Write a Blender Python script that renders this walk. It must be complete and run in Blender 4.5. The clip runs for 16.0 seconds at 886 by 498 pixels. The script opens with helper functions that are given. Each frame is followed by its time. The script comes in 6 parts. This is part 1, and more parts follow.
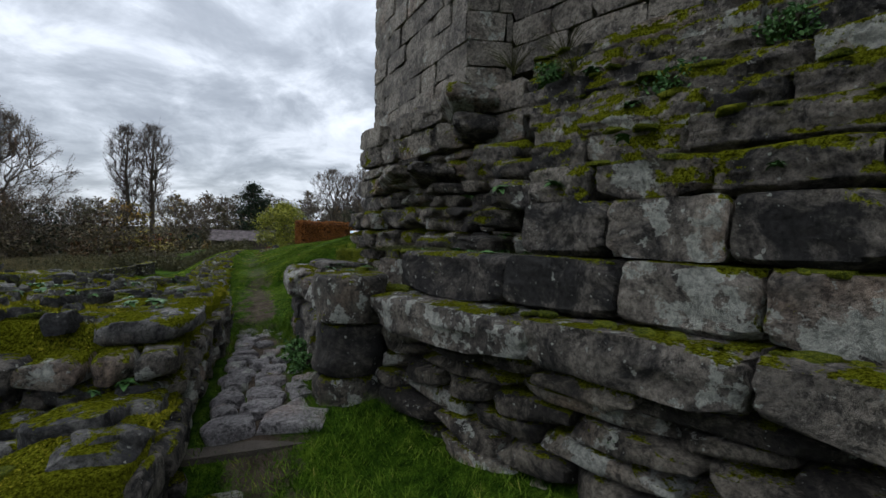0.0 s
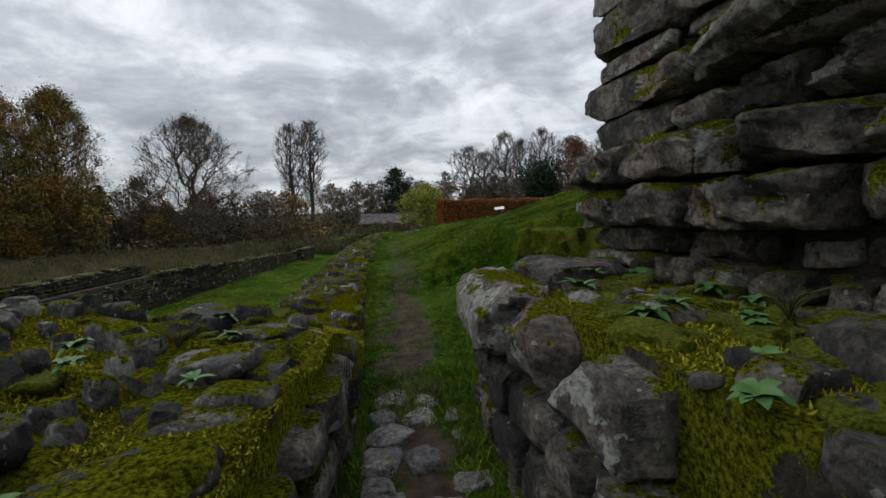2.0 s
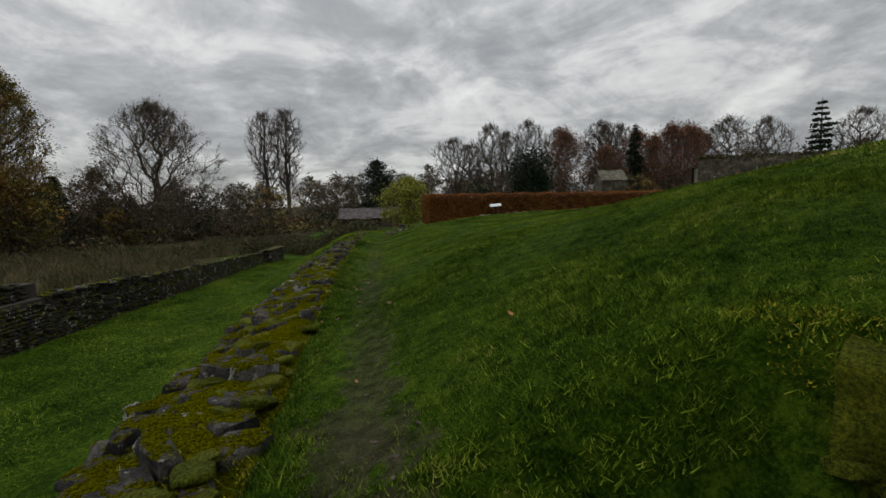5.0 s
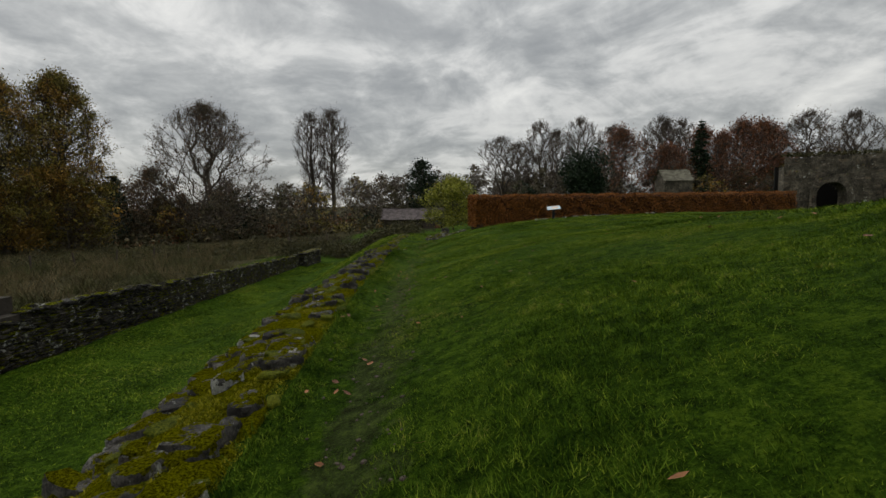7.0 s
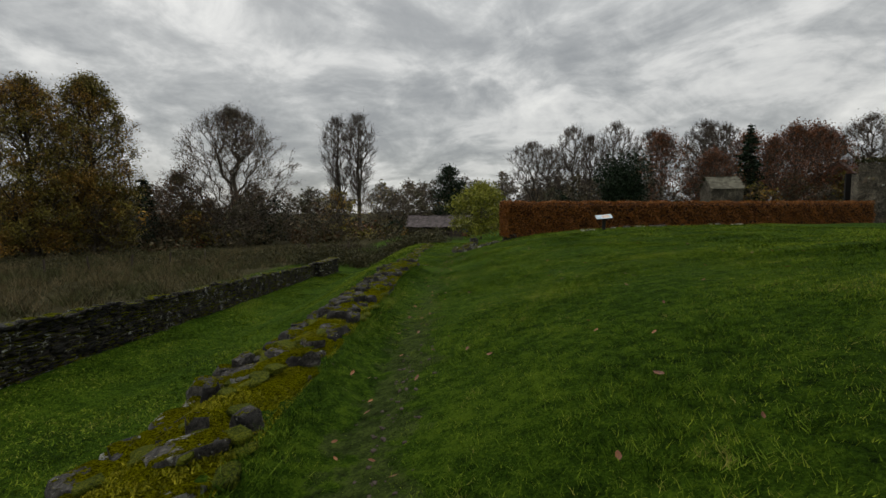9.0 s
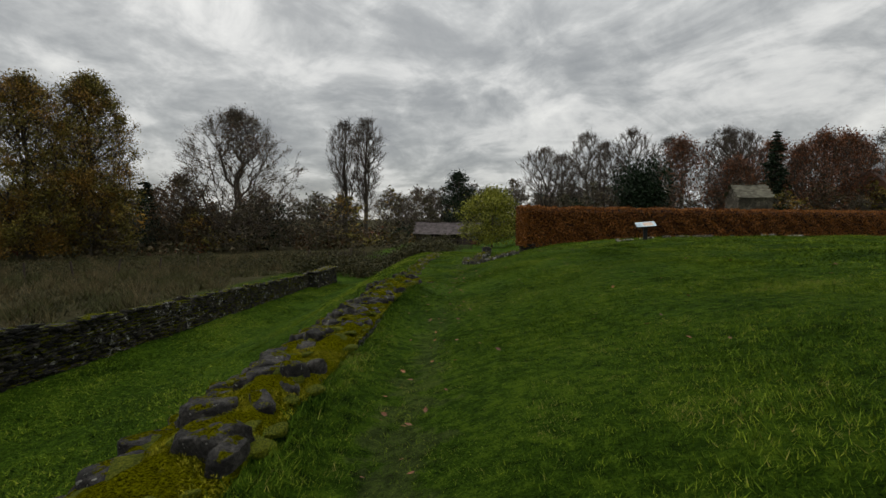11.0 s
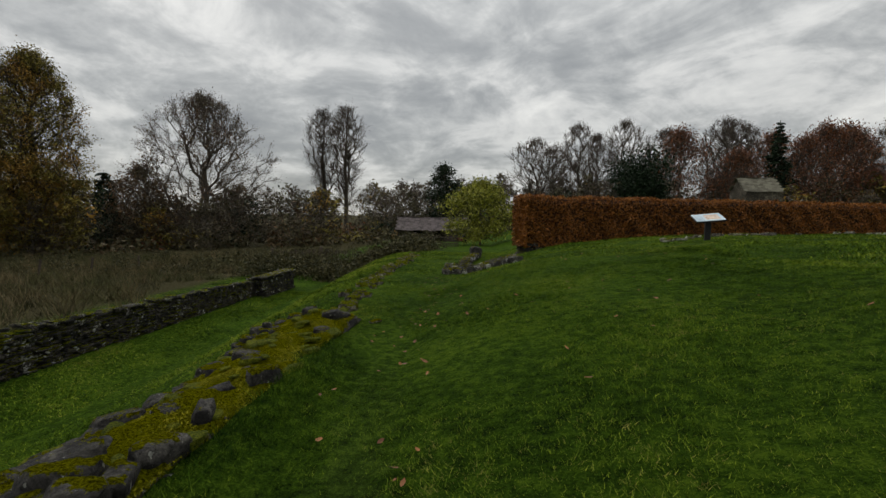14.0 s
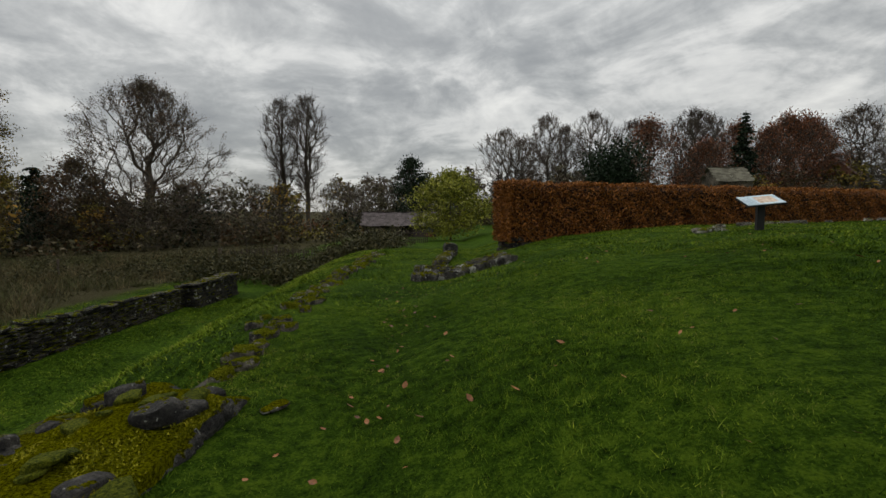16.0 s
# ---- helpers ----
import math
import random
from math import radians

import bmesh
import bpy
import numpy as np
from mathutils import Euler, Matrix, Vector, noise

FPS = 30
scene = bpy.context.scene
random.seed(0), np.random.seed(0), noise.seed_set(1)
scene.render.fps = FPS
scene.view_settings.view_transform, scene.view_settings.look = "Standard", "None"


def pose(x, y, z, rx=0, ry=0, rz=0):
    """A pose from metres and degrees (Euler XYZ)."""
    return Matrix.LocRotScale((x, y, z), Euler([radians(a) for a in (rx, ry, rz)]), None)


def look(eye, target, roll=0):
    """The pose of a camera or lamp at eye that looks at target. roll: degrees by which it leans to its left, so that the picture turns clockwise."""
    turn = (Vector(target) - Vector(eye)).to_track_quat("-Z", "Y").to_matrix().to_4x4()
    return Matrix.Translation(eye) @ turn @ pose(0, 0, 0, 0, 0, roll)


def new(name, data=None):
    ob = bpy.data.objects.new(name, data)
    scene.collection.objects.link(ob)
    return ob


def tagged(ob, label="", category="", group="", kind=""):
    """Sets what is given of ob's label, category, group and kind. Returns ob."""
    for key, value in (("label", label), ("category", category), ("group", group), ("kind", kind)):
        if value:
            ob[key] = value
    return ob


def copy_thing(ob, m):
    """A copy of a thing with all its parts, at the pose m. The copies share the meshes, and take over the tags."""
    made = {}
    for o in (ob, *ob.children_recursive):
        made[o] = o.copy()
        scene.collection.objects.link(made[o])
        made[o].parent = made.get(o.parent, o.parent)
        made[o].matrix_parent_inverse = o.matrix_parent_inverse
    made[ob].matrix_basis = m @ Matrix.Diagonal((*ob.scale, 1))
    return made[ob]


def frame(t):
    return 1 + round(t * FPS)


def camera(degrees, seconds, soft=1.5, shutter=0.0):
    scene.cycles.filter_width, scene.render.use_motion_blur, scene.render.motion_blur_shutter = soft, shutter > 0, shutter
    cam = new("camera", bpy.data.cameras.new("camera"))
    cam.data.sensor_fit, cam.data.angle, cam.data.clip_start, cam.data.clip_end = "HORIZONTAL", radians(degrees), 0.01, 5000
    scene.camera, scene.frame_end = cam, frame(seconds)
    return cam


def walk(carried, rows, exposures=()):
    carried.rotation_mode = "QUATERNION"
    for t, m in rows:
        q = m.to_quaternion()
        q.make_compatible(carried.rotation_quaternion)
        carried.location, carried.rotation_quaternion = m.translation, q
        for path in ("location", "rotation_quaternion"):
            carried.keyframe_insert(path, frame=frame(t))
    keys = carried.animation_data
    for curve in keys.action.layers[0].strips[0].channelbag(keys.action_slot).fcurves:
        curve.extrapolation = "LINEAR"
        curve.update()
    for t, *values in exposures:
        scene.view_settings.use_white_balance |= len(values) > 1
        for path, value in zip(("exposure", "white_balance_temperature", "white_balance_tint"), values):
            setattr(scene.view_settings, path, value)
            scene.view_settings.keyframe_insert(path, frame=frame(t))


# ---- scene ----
import itertools

cam = camera(89.8, 16.0)
PATH = [
    (0, (-0.078, 0.037, 1.413), (0.636, 1.904, 1.359), 0.9),
    (0.2, (0.072, 0.387, 1.44), (0.563, 2.325, 1.394), -0.5),
    (0.5, (0.032, 0.904, 1.434), (0.266, 2.89, 1.402), -0.4),
    (1, (-0.071, 1.866, 1.354), (0.133, 3.855, 1.296), -0.6),
    (1.5, (-0.091, 2.787, 1.314), (0.06, 4.778, 1.194), -1.1),
    (2, (-0.18, 3.674, 1.352), (-0.058, 5.664, 1.2), -1.9),
    (2.5, (-0.26, 4.506, 1.435), (-0.192, 6.498, 1.274), -1.9),
    (3, (-0.336, 5.226, 1.509), (-0.322, 7.218, 1.335), -2.4),
    (3.5, (-0.328, 6.004, 1.541), (-0.163, 7.989, 1.36), -2.4),
    (3.7, (-0.299, 6.29, 1.572), (-0.106, 8.272, 1.387), -2.3),
    (5.8, (-0.107, 9.571, 1.677), (0.074, 11.555, 1.497), -1.1),
    (6, (-0.071, 9.938, 1.703), (0.095, 11.923, 1.526), -1.0),
    (6.5, (-0.077, 10.848, 1.746), (0.018, 12.837, 1.562), -1.1),
    (7, (-0.085, 11.698, 1.733), (-0.082, 13.69, 1.558), -1.2),
    (7.5, (-0.108, 12.581, 1.79), (-0.198, 14.571, 1.616), -1.4),
    (8, (-0.135, 13.466, 1.754), (-0.228, 15.457, 1.589), -1.2),
    (8.5, (-0.138, 14.342, 1.775), (-0.238, 16.333, 1.616), -1.0),
    (9, (-0.203, 15.129, 1.748), (-0.317, 17.12, 1.607), -0.5),
    (9.5, (-0.25, 15.928, 1.752), (-0.385, 17.92, 1.631), 0.0),
    (9.7, (-0.279, 16.231, 1.697), (-0.435, 18.222, 1.587), 0.2),
    (11.8, (-0.44, 20.037, 1.62), (-0.577, 22.029, 1.513), 0.3),
    (12, (-0.442, 20.465, 1.551), (-0.558, 22.459, 1.443), 0.3),
    (12.5, (-0.451, 21.504, 1.494), (-0.562, 23.499, 1.396), 0.6),
    (13, (-0.428, 22.346, 1.517), (-0.539, 24.34, 1.418), 0.6),
    (13.5, (-0.449, 23.243, 1.504), (-0.545, 25.238, 1.402), 0.6),
    (14, (-0.393, 24.026, 1.576), (-0.485, 26.02, 1.451), 0.4),
    (14.5, (-0.401, 24.874, 1.512), (-0.512, 26.866, 1.374), 0.1),
    (15, (-0.43, 25.686, 1.527), (-0.646, 27.67, 1.387), 0.8),
    (15.5, (-0.532, 26.562, 1.478), (-0.672, 28.553, 1.361), 0.7),
    (16, (-0.555, 27.306, 1.438), (-0.504, 29.3, 1.292), -0.4),
]
walk(cam, [(t, look(e, g, r)) for t, e, g, r in PATH],
     exposures=[(0, 0.42, 6000, 9), (0.5, 0.22, 6050, 9), (1.5, 0.2, 6200, 9), (2.5, 0.33, 6450, 8), (3.0, 0.27, 6550, 8), (3.5, 0.0, 6600, 8), (6.5, -0.05, 6850, 7), (16, 0.0, 6850, 7)])


# ---------------------------------------------------------------- world and sun
def build_world():
    w = bpy.data.worlds.new("overcast_sky")
    scene.world = w
    w.use_nodes = True
    nt = w.node_tree
    nt.nodes.clear()
    N = nt.nodes.new
    out = N("ShaderNodeOutputWorld")
    sky = N("ShaderNodeTexSky")
    sky.sky_type = "NISHITA"
    sky.sun_disc = False
    sky.sun_elevation = radians(46)
    sky.sun_rotation = radians(-33)
    bg_sky = N("ShaderNodeBackground")
    bg_sky.inputs["Strength"].default_value = 0.08
    nt.links.new(sky.outputs[0], bg_sky.inputs["Color"])
    co = N("ShaderNodeTexCoord")
    sep = N("ShaderNodeSeparateXYZ")
    nt.links.new(co.outputs["Generated"], sep.inputs[0])

    def m(op, a, b=None, clamp=False):
        n = N("ShaderNodeMath")
        n.operation = op
        n.use_clamp = clamp
        for i, v in enumerate((a, b)):
            if v is None:
                continue
            if isinstance(v, (int, float)):
                n.inputs[i].default_value = v
            else:
                nt.links.new(v, n.inputs[i])
        return n.outputs[0]

    z = m("ADD", m("MAXIMUM", sep.outputs[2], 0.0), 0.30)
    u, v = m("DIVIDE", sep.outputs[0], z), m("DIVIDE", sep.outputs[1], z)
    cmb = N("ShaderNodeCombineXYZ")
    nt.links.new(u, cmb.inputs[0])
    nt.links.new(v, cmb.inputs[1])
    mp = N("ShaderNodeMapping")
    mp.inputs["Location"].default_value = CLOUD_SHIFT
    mp.inputs["Rotation"].default_value = (0, 0, radians(25))
    nt.links.new(cmb.outputs[0], mp.inputs[0])

    def cloud(scale, detail, rough, dist):
        n = N("ShaderNodeTexNoise")
        n.inputs["Scale"].default_value = scale
        n.inputs["Detail"].default_value = detail
        n.inputs["Roughness"].default_value = rough
        n.inputs["Distortion"].default_value = dist
        nt.links.new(mp.outputs[0], n.inputs["Vector"])
        return n.outputs[0]

    big, fine = cloud(1.7, 10, 0.58, 0.6), cloud(4.4, 9, 0.6, 0.4)
    mix = m("ADD", m("MULTIPLY", big, 0.62), m("MULTIPLY", fine, 0.38))
    # the overcast is thinner towards the hidden sun
    sun = Vector((-0.38, 0.58, 0.72)).normalized()
    dot = N("ShaderNodeVectorMath")
    dot.operation = "DOT_PRODUCT"
    dot.inputs[1].default_value = sun
    nt.links.new(co.outputs["Generated"], dot.inputs[0])
    glow = m("POWER", m("MAXIMUM", dot.outputs["Value"], 0.0), 9.0)
    mix = m("ADD", mix, m("MULTIPLY", glow, 0.006))
    ramp = N("ShaderNodeValToRGB")
    e = ramp.color_ramp.elements
    e[0].position, e[0].color = 0.37, (0.30, 0.315, 0.34, 1)
    e[1].position, e[1].color = 0.68, (0.92, 0.925, 0.94, 1)
    for pos, c in ((0.45, (0.38, 0.395, 0.42, 1)), (0.51, (0.51, 0.525, 0.55, 1)), (0.565, (0.69, 0.70, 0.725, 1))):
        k = e.new(pos)
        k.color = c
    nt.links.new(mix, ramp.inputs[0])
    bg = N("ShaderNodeBackground")
    # as under any full overcast, the zenith is brighter than the horizon
    nt.links.new(m("MULTIPLY", m("ADD", m("MULTIPLY", m("POWER", m("MAXIMUM", sep.outputs[2], 0.0), 2.0), 2.3), 0.95), CLOUD_STRENGTH), bg.inputs["Strength"])
    nt.links.new(ramp.outputs[0], bg.inputs["Color"])
    ms = N("ShaderNodeMixShader")
    ms.inputs[0].default_value = 0.9
    nt.links.new(bg_sky.outputs[0], ms.inputs[1])
    nt.links.new(bg.outputs[0], ms.inputs[2])
    nt.links.new(ms.outputs[0], out.inputs["Surface"])
    lamp = bpy.data.lights.new("sun", "SUN")
    lamp.energy, lamp.angle, lamp.color = 0.95, radians(60), (1.0, 0.97, 0.92)
    new("sun", lamp).matrix_world = look(sun * 50, (0, 0, 0))


CLOUD_SHIFT, CLOUD_STRENGTH = (7.35, 4.2, 0.0), 0.88
build_world()


# ---------------------------------------------------------------- materials
class Nodes:
    """A small builder of node materials on object or world coordinates."""

    def __init__(self, name, rough=0.8, spec=0.3):
        self.mat = bpy.data.materials.new(name)
        self.mat.use_nodes = True
        self.nt = self.mat.node_tree
        self.b = self.nt.nodes["Principled BSDF"]
        self.b.inputs["Roughness"].default_value = rough
        self.b.inputs["Specular IOR Level"].default_value = spec
        g = self.nt.nodes.new("ShaderNodeNewGeometry")
        self.pos, self.nor, self.island = g.outputs["Position"], g.outputs["Normal"], g.outputs["Random Per Island"]
        self.rnd = self.nt.nodes.new("ShaderNodeObjectInfo").outputs["Random"]

    def link(self, a, b):
        self.nt.links.new(a, b)

    def noise(self, scale, detail=5.0, rough=0.6, vec=None, dist=0.0):
        n = self.nt.nodes.new("ShaderNodeTexNoise")
        n.inputs["Scale"].default_value, n.inputs["Detail"].default_value = scale, detail
        n.inputs["Roughness"].default_value, n.inputs["Distortion"].default_value = rough, dist
        self.link(vec or self.pos, n.inputs["Vector"])
        return n.outputs[0]

    def math(self, op, a, b=0.0, clamp=False):
        n = self.nt.nodes.new("ShaderNodeMath")
        n.operation, n.use_clamp = op, clamp
        for i, v in enumerate((a, b)):
            if isinstance(v, (int, float)):
                n.inputs[i].default_value = v
            else:
                self.link(v, n.inputs[i])
        return n.outputs[0]

    def step(self, v, lo, hi):
        n = self.nt.nodes.new("ShaderNodeMapRange")
        n.interpolation_type = "SMOOTHSTEP"
        n.inputs["From Min"].default_value, n.inputs["From Max"].default_value = lo, hi
        self.link(v, n.inputs["Value"])
        return n.outputs[0]

    def ramp(self, v, *stops):
        n = self.nt.nodes.new("ShaderNodeValToRGB")
        e = n.color_ramp.elements
        e[0].position, e[0].color = stops[0][0], (*stops[0][1], 1)
        e[1].position, e[1].color = stops[-1][0], (*stops[-1][1], 1)
        for p, c in stops[1:-1]:
            e.new(p).color = (*c, 1)
        self.link(v, n.inputs[0])
        return n.outputs[0]

    def mix(self, f, a, b, kind="MIX"):
        n = self.nt.nodes.new("ShaderNodeMix")
        n.data_type, n.blend_type = "RGBA", kind
        for k, v in ((0, f), (6, a), (7, b)):
            if isinstance(v, (int, float)):
                n.inputs[k].default_value = v
            elif isinstance(v, tuple):
                n.inputs[k].default_value = (*v, 1)
            else:
                self.link(v, n.inputs[k])
        return n.outputs[2]

    def axis(self, v, i):
        n = self.nt.nodes.new("ShaderNodeSeparateXYZ")
        self.link(v, n.inputs[0])
        return n.outputs[i]

    def bump(self, h, strength=0.5, dist=0.02):
        n = self.nt.nodes.new("ShaderNodeBump")
        n.inputs["Strength"].default_value, n.inputs["Distance"].default_value = strength, dist
        self.link(h, n.inputs["Height"])
        self.link(n.outputs[0], self.b.inputs["Normal"])

    def done(self, colour, rough=None):
        if isinstance(colour, tuple):
            self.b.inputs["Base Color"].default_value = (*colour, 1)
        else:
            self.link(colour, self.b.inputs["Base Color"])
        if rough is not None:
            self.link(rough, self.b.inputs["Roughness"])
        return self.mat


def stone_material(name, dark, mid, pale, moss=0.5, lichen=0.6, moss_tone=(0.20, 0.215, 0.014), fine=1.0, rust=0.5):
    """Weathered sandstone: grain, damp black stains, rusty beds, pale lichen crusts, moss on what faces up."""
    n = Nodes(name, 0.78, 0.32)
    grain = n.step(n.noise(30 * fine, 8, 0.8), 0.36, 0.64)
    blot = n.math("ADD", n.math("MULTIPLY", n.math("SUBTRACT", n.noise(3.2 * fine, 10, 0.72, dist=0.6), 0.5), 2.4), 0.5)
    tone = n.math("ADD", n.math("MULTIPLY", blot, 0.8), n.math("MULTIPLY", n.rnd, 0.30))
    col = n.ramp(tone, (0.36, dark), (0.58, mid), (0.84, pale))
    ruddy = n.step(n.math("ADD", n.noise(1.7 * fine, 5, 0.6), n.math("MULTIPLY", n.math("SUBTRACT", n.rnd, 0.5), 0.25)), 0.66 - 0.16 * rust, 0.80 - 0.12 * rust)
    col = n.mix(n.math("MULTIPLY", ruddy, 0.6 * rust), col, n.mix(1.0, col, (1.5, 0.92, 0.60), "MULTIPLY"))
    # soot-dark pits and pale worn grains
    pits = n.step(n.noise(8 * fine, 10, 0.78, dist=0.4), 0.535, 0.60)
    col = n.mix(n.math("MULTIPLY", pits, 0.7), col, (0.012, 0.011, 0.010))
    col = n.mix(grain, n.mix(0.6, col, (0.0, 0.0, 0.0)), n.mix(1.0, col, (1.3, 1.3, 1.3), "MULTIPLY"))
    # lichen: large pale crusts on some stones and small spots
    edge = n.math("ADD", n.noise(4.2 * fine, 10, 0.68), n.math("MULTIPLY", n.math("SUBTRACT", n.rnd, 0.5), 0.22))
    crust = n.step(edge, 0.69 - 0.11 * lichen, 0.70 - 0.11 * lichen)
    spots = n.step(n.noise(24 * fine, 3, 0.5), 0.725 - 0.06 * lichen, 0.738 - 0.06 * lichen)
    lich = n.math("MAXIMUM", n.math("MULTIPLY", crust, 0.92), n.math("MULTIPLY", spots, 0.75))
    col = n.mix(lich, col, n.ramp(grain, (0.2, (0.34, 0.345, 0.30)), (0.8, (0.66, 0.66, 0.58))))
    # moss
    up = n.axis(n.nor, 2)
    patch = n.math("ADD", n.math("MULTIPLY", n.math("SUBTRACT", n.noise(3.4 * fine, 9, 0.74), 0.5), 1.9), 0.5)
    cover = n.math("ADD", n.math("MULTIPLY", up, 0.32), n.math("ADD", patch, n.math("MULTIPLY", n.rnd, 0.12)))
    mossy = n.step(cover, 0.98 - 0.36 * moss, 1.02 - 0.36 * moss)
    tuft = n.step(n.noise(60, 6, 0.8), 0.3, 0.7)
    green = n.ramp(tuft, (0.1, tuple(0.12 * c for c in moss_tone)), (0.5, tuple(0.75 * c for c in moss_tone)), (0.9, tuple(1.7 * c for c in moss_tone)))
    col = n.mix(mossy, col, green)
    n.link(n.math("MULTIPLY", n.math("SUBTRACT", 1.0, mossy), 0.3), n.b.inputs["Specular IOR Level"])
    h = n.math("ADD", n.math("MULTIPLY", grain, 0.5), n.math("ADD", n.math("MULTIPLY", n.noise(11, 7, 0.7), 1.2), n.math("MULTIPLY", n.math("MULTIPLY", mossy, tuft), 1.6)))
    n.bump(n.math("SUBTRACT", h, n.math("MULTIPLY", pits, 0.35)), 1.0, 0.075)
    return n.done(col)


DARK, MID, PALE = (0.030, 0.027, 0.025), (0.25, 0.218, 0.182), (0.44, 0.385, 0.315)
STONE_TOWER = stone_material("tower_ashlar_stone", (0.15, 0.13, 0.108), (0.33, 0.29, 0.24), (0.5, 0.44, 0.36), 0.15, 0.3, rust=0.3)
STONE_LICHEN = stone_material("lichen_crusted_block", (0.024, 0.021, 0.020), (0.15, 0.13, 0.11), (0.30, 0.26, 0.21), 0.3, 1.1)
STONE_FOOT = stone_material("weathered_tower_foot_stone", (0.07, 0.061, 0.052), (0.30, 0.262, 0.215), (0.48, 0.42, 0.345), 0.72, 0.6)
STONE_BASE = stone_material("mossy_plinth_stone", DARK, MID, PALE, 0.45, 0.75)
STONE_FACE = stone_material("bare_bedded_stone", (0.045, 0.038, 0.031), (0.25, 0.215, 0.17), (0.44, 0.39, 0.31), 0.30, 0.7)
STONE_LEDGE = stone_material("moss_grown_weathering_stone", DARK, MID, PALE, 0.92, 0.6)
STONE_KERB = stone_material("bare_kerb_stone", (0.06, 0.053, 0.045), (0.24, 0.212, 0.18), (0.42, 0.37, 0.31), 0.4, 0.7)
STONE_BOULDER = stone_material("damp_boulder_stone", (0.045, 0.040, 0.037), (0.20, 0.178, 0.15), (0.38, 0.34, 0.28), 0.3, 0.7)
STONE_WALL = stone_material("low_wall_coping_stone", (0.032, 0.029, 0.026), (0.12, 0.11, 0.096), (0.27, 0.25, 0.215), 0.5, 0.75, (0.175, 0.172, 0.005))
STONE_FAR = stone_material("dry_laid_field_stone", (0.012, 0.011, 0.009), (0.046, 0.040, 0.032), (0.15, 0.13, 0.10), 0.42, 0.4, rust=0.3)
STONE_COB = stone_material("worn_cobble_stone", (0.22, 0.20, 0.205), (0.36, 0.335, 0.335), (0.46, 0.43, 0.42), -0.6, 0.2)
# damp stone, its tones darkened further to carry the shadow on the pillar
STONE_PILLAR = stone_material("shadowed_damp_pillar_stone", (0.018, 0.016, 0.014), (0.08, 0.07, 0.058), (0.22, 0.195, 0.155), 0.3, 0.55)
STONE_RUIN = stone_material("ruin_wall_stone", (0.07, 0.058, 0.042), (0.14, 0.12, 0.088), (0.24, 0.2, 0.15), 0.3, 0.2, fine=0.25)


def plain(name, dark, light, scale=8.0, rough=0.85, bump=0.4, dist=0.02, per="rnd", spec=0.25):
    n = Nodes(name, rough, spec)
    v = n.math("ADD", n.math("MULTIPLY", n.noise(scale, 6, 0.65), 0.7), n.math("MULTIPLY", n.island if per == "island" else n.rnd, 0.35))
    n.bump(n.noise(scale * 4, 5, 0.65), bump, dist)
    return n.done(n.ramp(v, (0.3, dark), (0.75, light)))


def leafy(name, dark, light, gloss=0.55, spread=0.75, other=None, share=0.5):
    """Leaves, each its own tone; other gives a second pair of tones for whole boughs."""
    n = Nodes(name, gloss, 0.12)
    v = n.math("ADD", n.math("MULTIPLY", n.island, spread), n.math("MULTIPLY", n.noise(0.35, 3, 0.6), 1.0 - spread))
    col = n.ramp(v, (0.15, dark), (0.85, light))
    if other:
        bough = n.step(n.math("ADD", n.noise(0.22, 4, 0.6), n.math("MULTIPLY", n.island, 0.1)), 0.60 - 0.2 * share, 0.72 - 0.2 * share)
        col = n.mix(bough, col, n.ramp(v, (0.15, other[0]), (0.85, other[1])))
    return n.done(col)


MORTAR = plain("earth_and_mortar_core", (0.02, 0.017, 0.013), (0.06, 0.05, 0.04), 9, 0.95, 0.8, 0.04)
def turf_blade(name, deep, mid, pale):
    """Grass: each blade its own green, clumps and patches of fresher and tired turf, a few straw-coloured blades."""
    n = Nodes(name, 0.7, 0.03)
    patch = n.math("MULTIPLY", n.math("SUBTRACT", n.math("ADD", n.noise(1.1, 4, 0.65), n.noise(0.3, 3, 0.6)), 1.0), 1.2)
    clump = n.math("MULTIPLY", n.math("SUBTRACT", n.noise(7.5, 4, 0.65), 0.5), 1.9)
    v = n.math("ADD", n.math("ADD", n.math("MULTIPLY", n.island, 0.55), clump), n.math("ADD", patch, 0.22))
    return n.done(n.ramp(v, (0.05, deep), (0.5, mid), (0.88, pale), (1.0, (0.22, 0.20, 0.05))))


GRASS = turf_blade("grass_blade", (0.007, 0.019, 0.002), (0.073, 0.124, 0.008), (0.21, 0.262, 0.024))
GRASS_LONG = turf_blade("long_grass_blade", (0.007, 0.024, 0.002), (0.050, 0.098, 0.007), (0.145, 0.205, 0.02))
GRASS_DRY = leafy("withered_meadow_grass", (0.022, 0.020, 0.009), (0.16, 0.125, 0.058), 0.85, 0.5, other=((0.016, 0.022, 0.007), (0.085, 0.088, 0.03)), share=0.55)
STRAW = leafy("withered_straw", (0.07, 0.056, 0.03), (0.22, 0.175, 0.095), 0.85, 0.6)
BRAMBLE = leafy("bramble_leaf", (0.014, 0.020, 0.006), (0.085, 0.072, 0.028), 0.6)
WEED = leafy("broad_weed_leaf", (0.03, 0.08, 0.02), (0.09, 0.17, 0.05), 0.45)
BARK = plain("tree_bark", (0.035, 0.029, 0.022), (0.10, 0.085, 0.065), 6, 0.9, 0.7, 0.05)
TWIG = plain("bare_twig", (0.055, 0.043, 0.034), (0.11, 0.088, 0.07), 3, 0.9, 0.0)
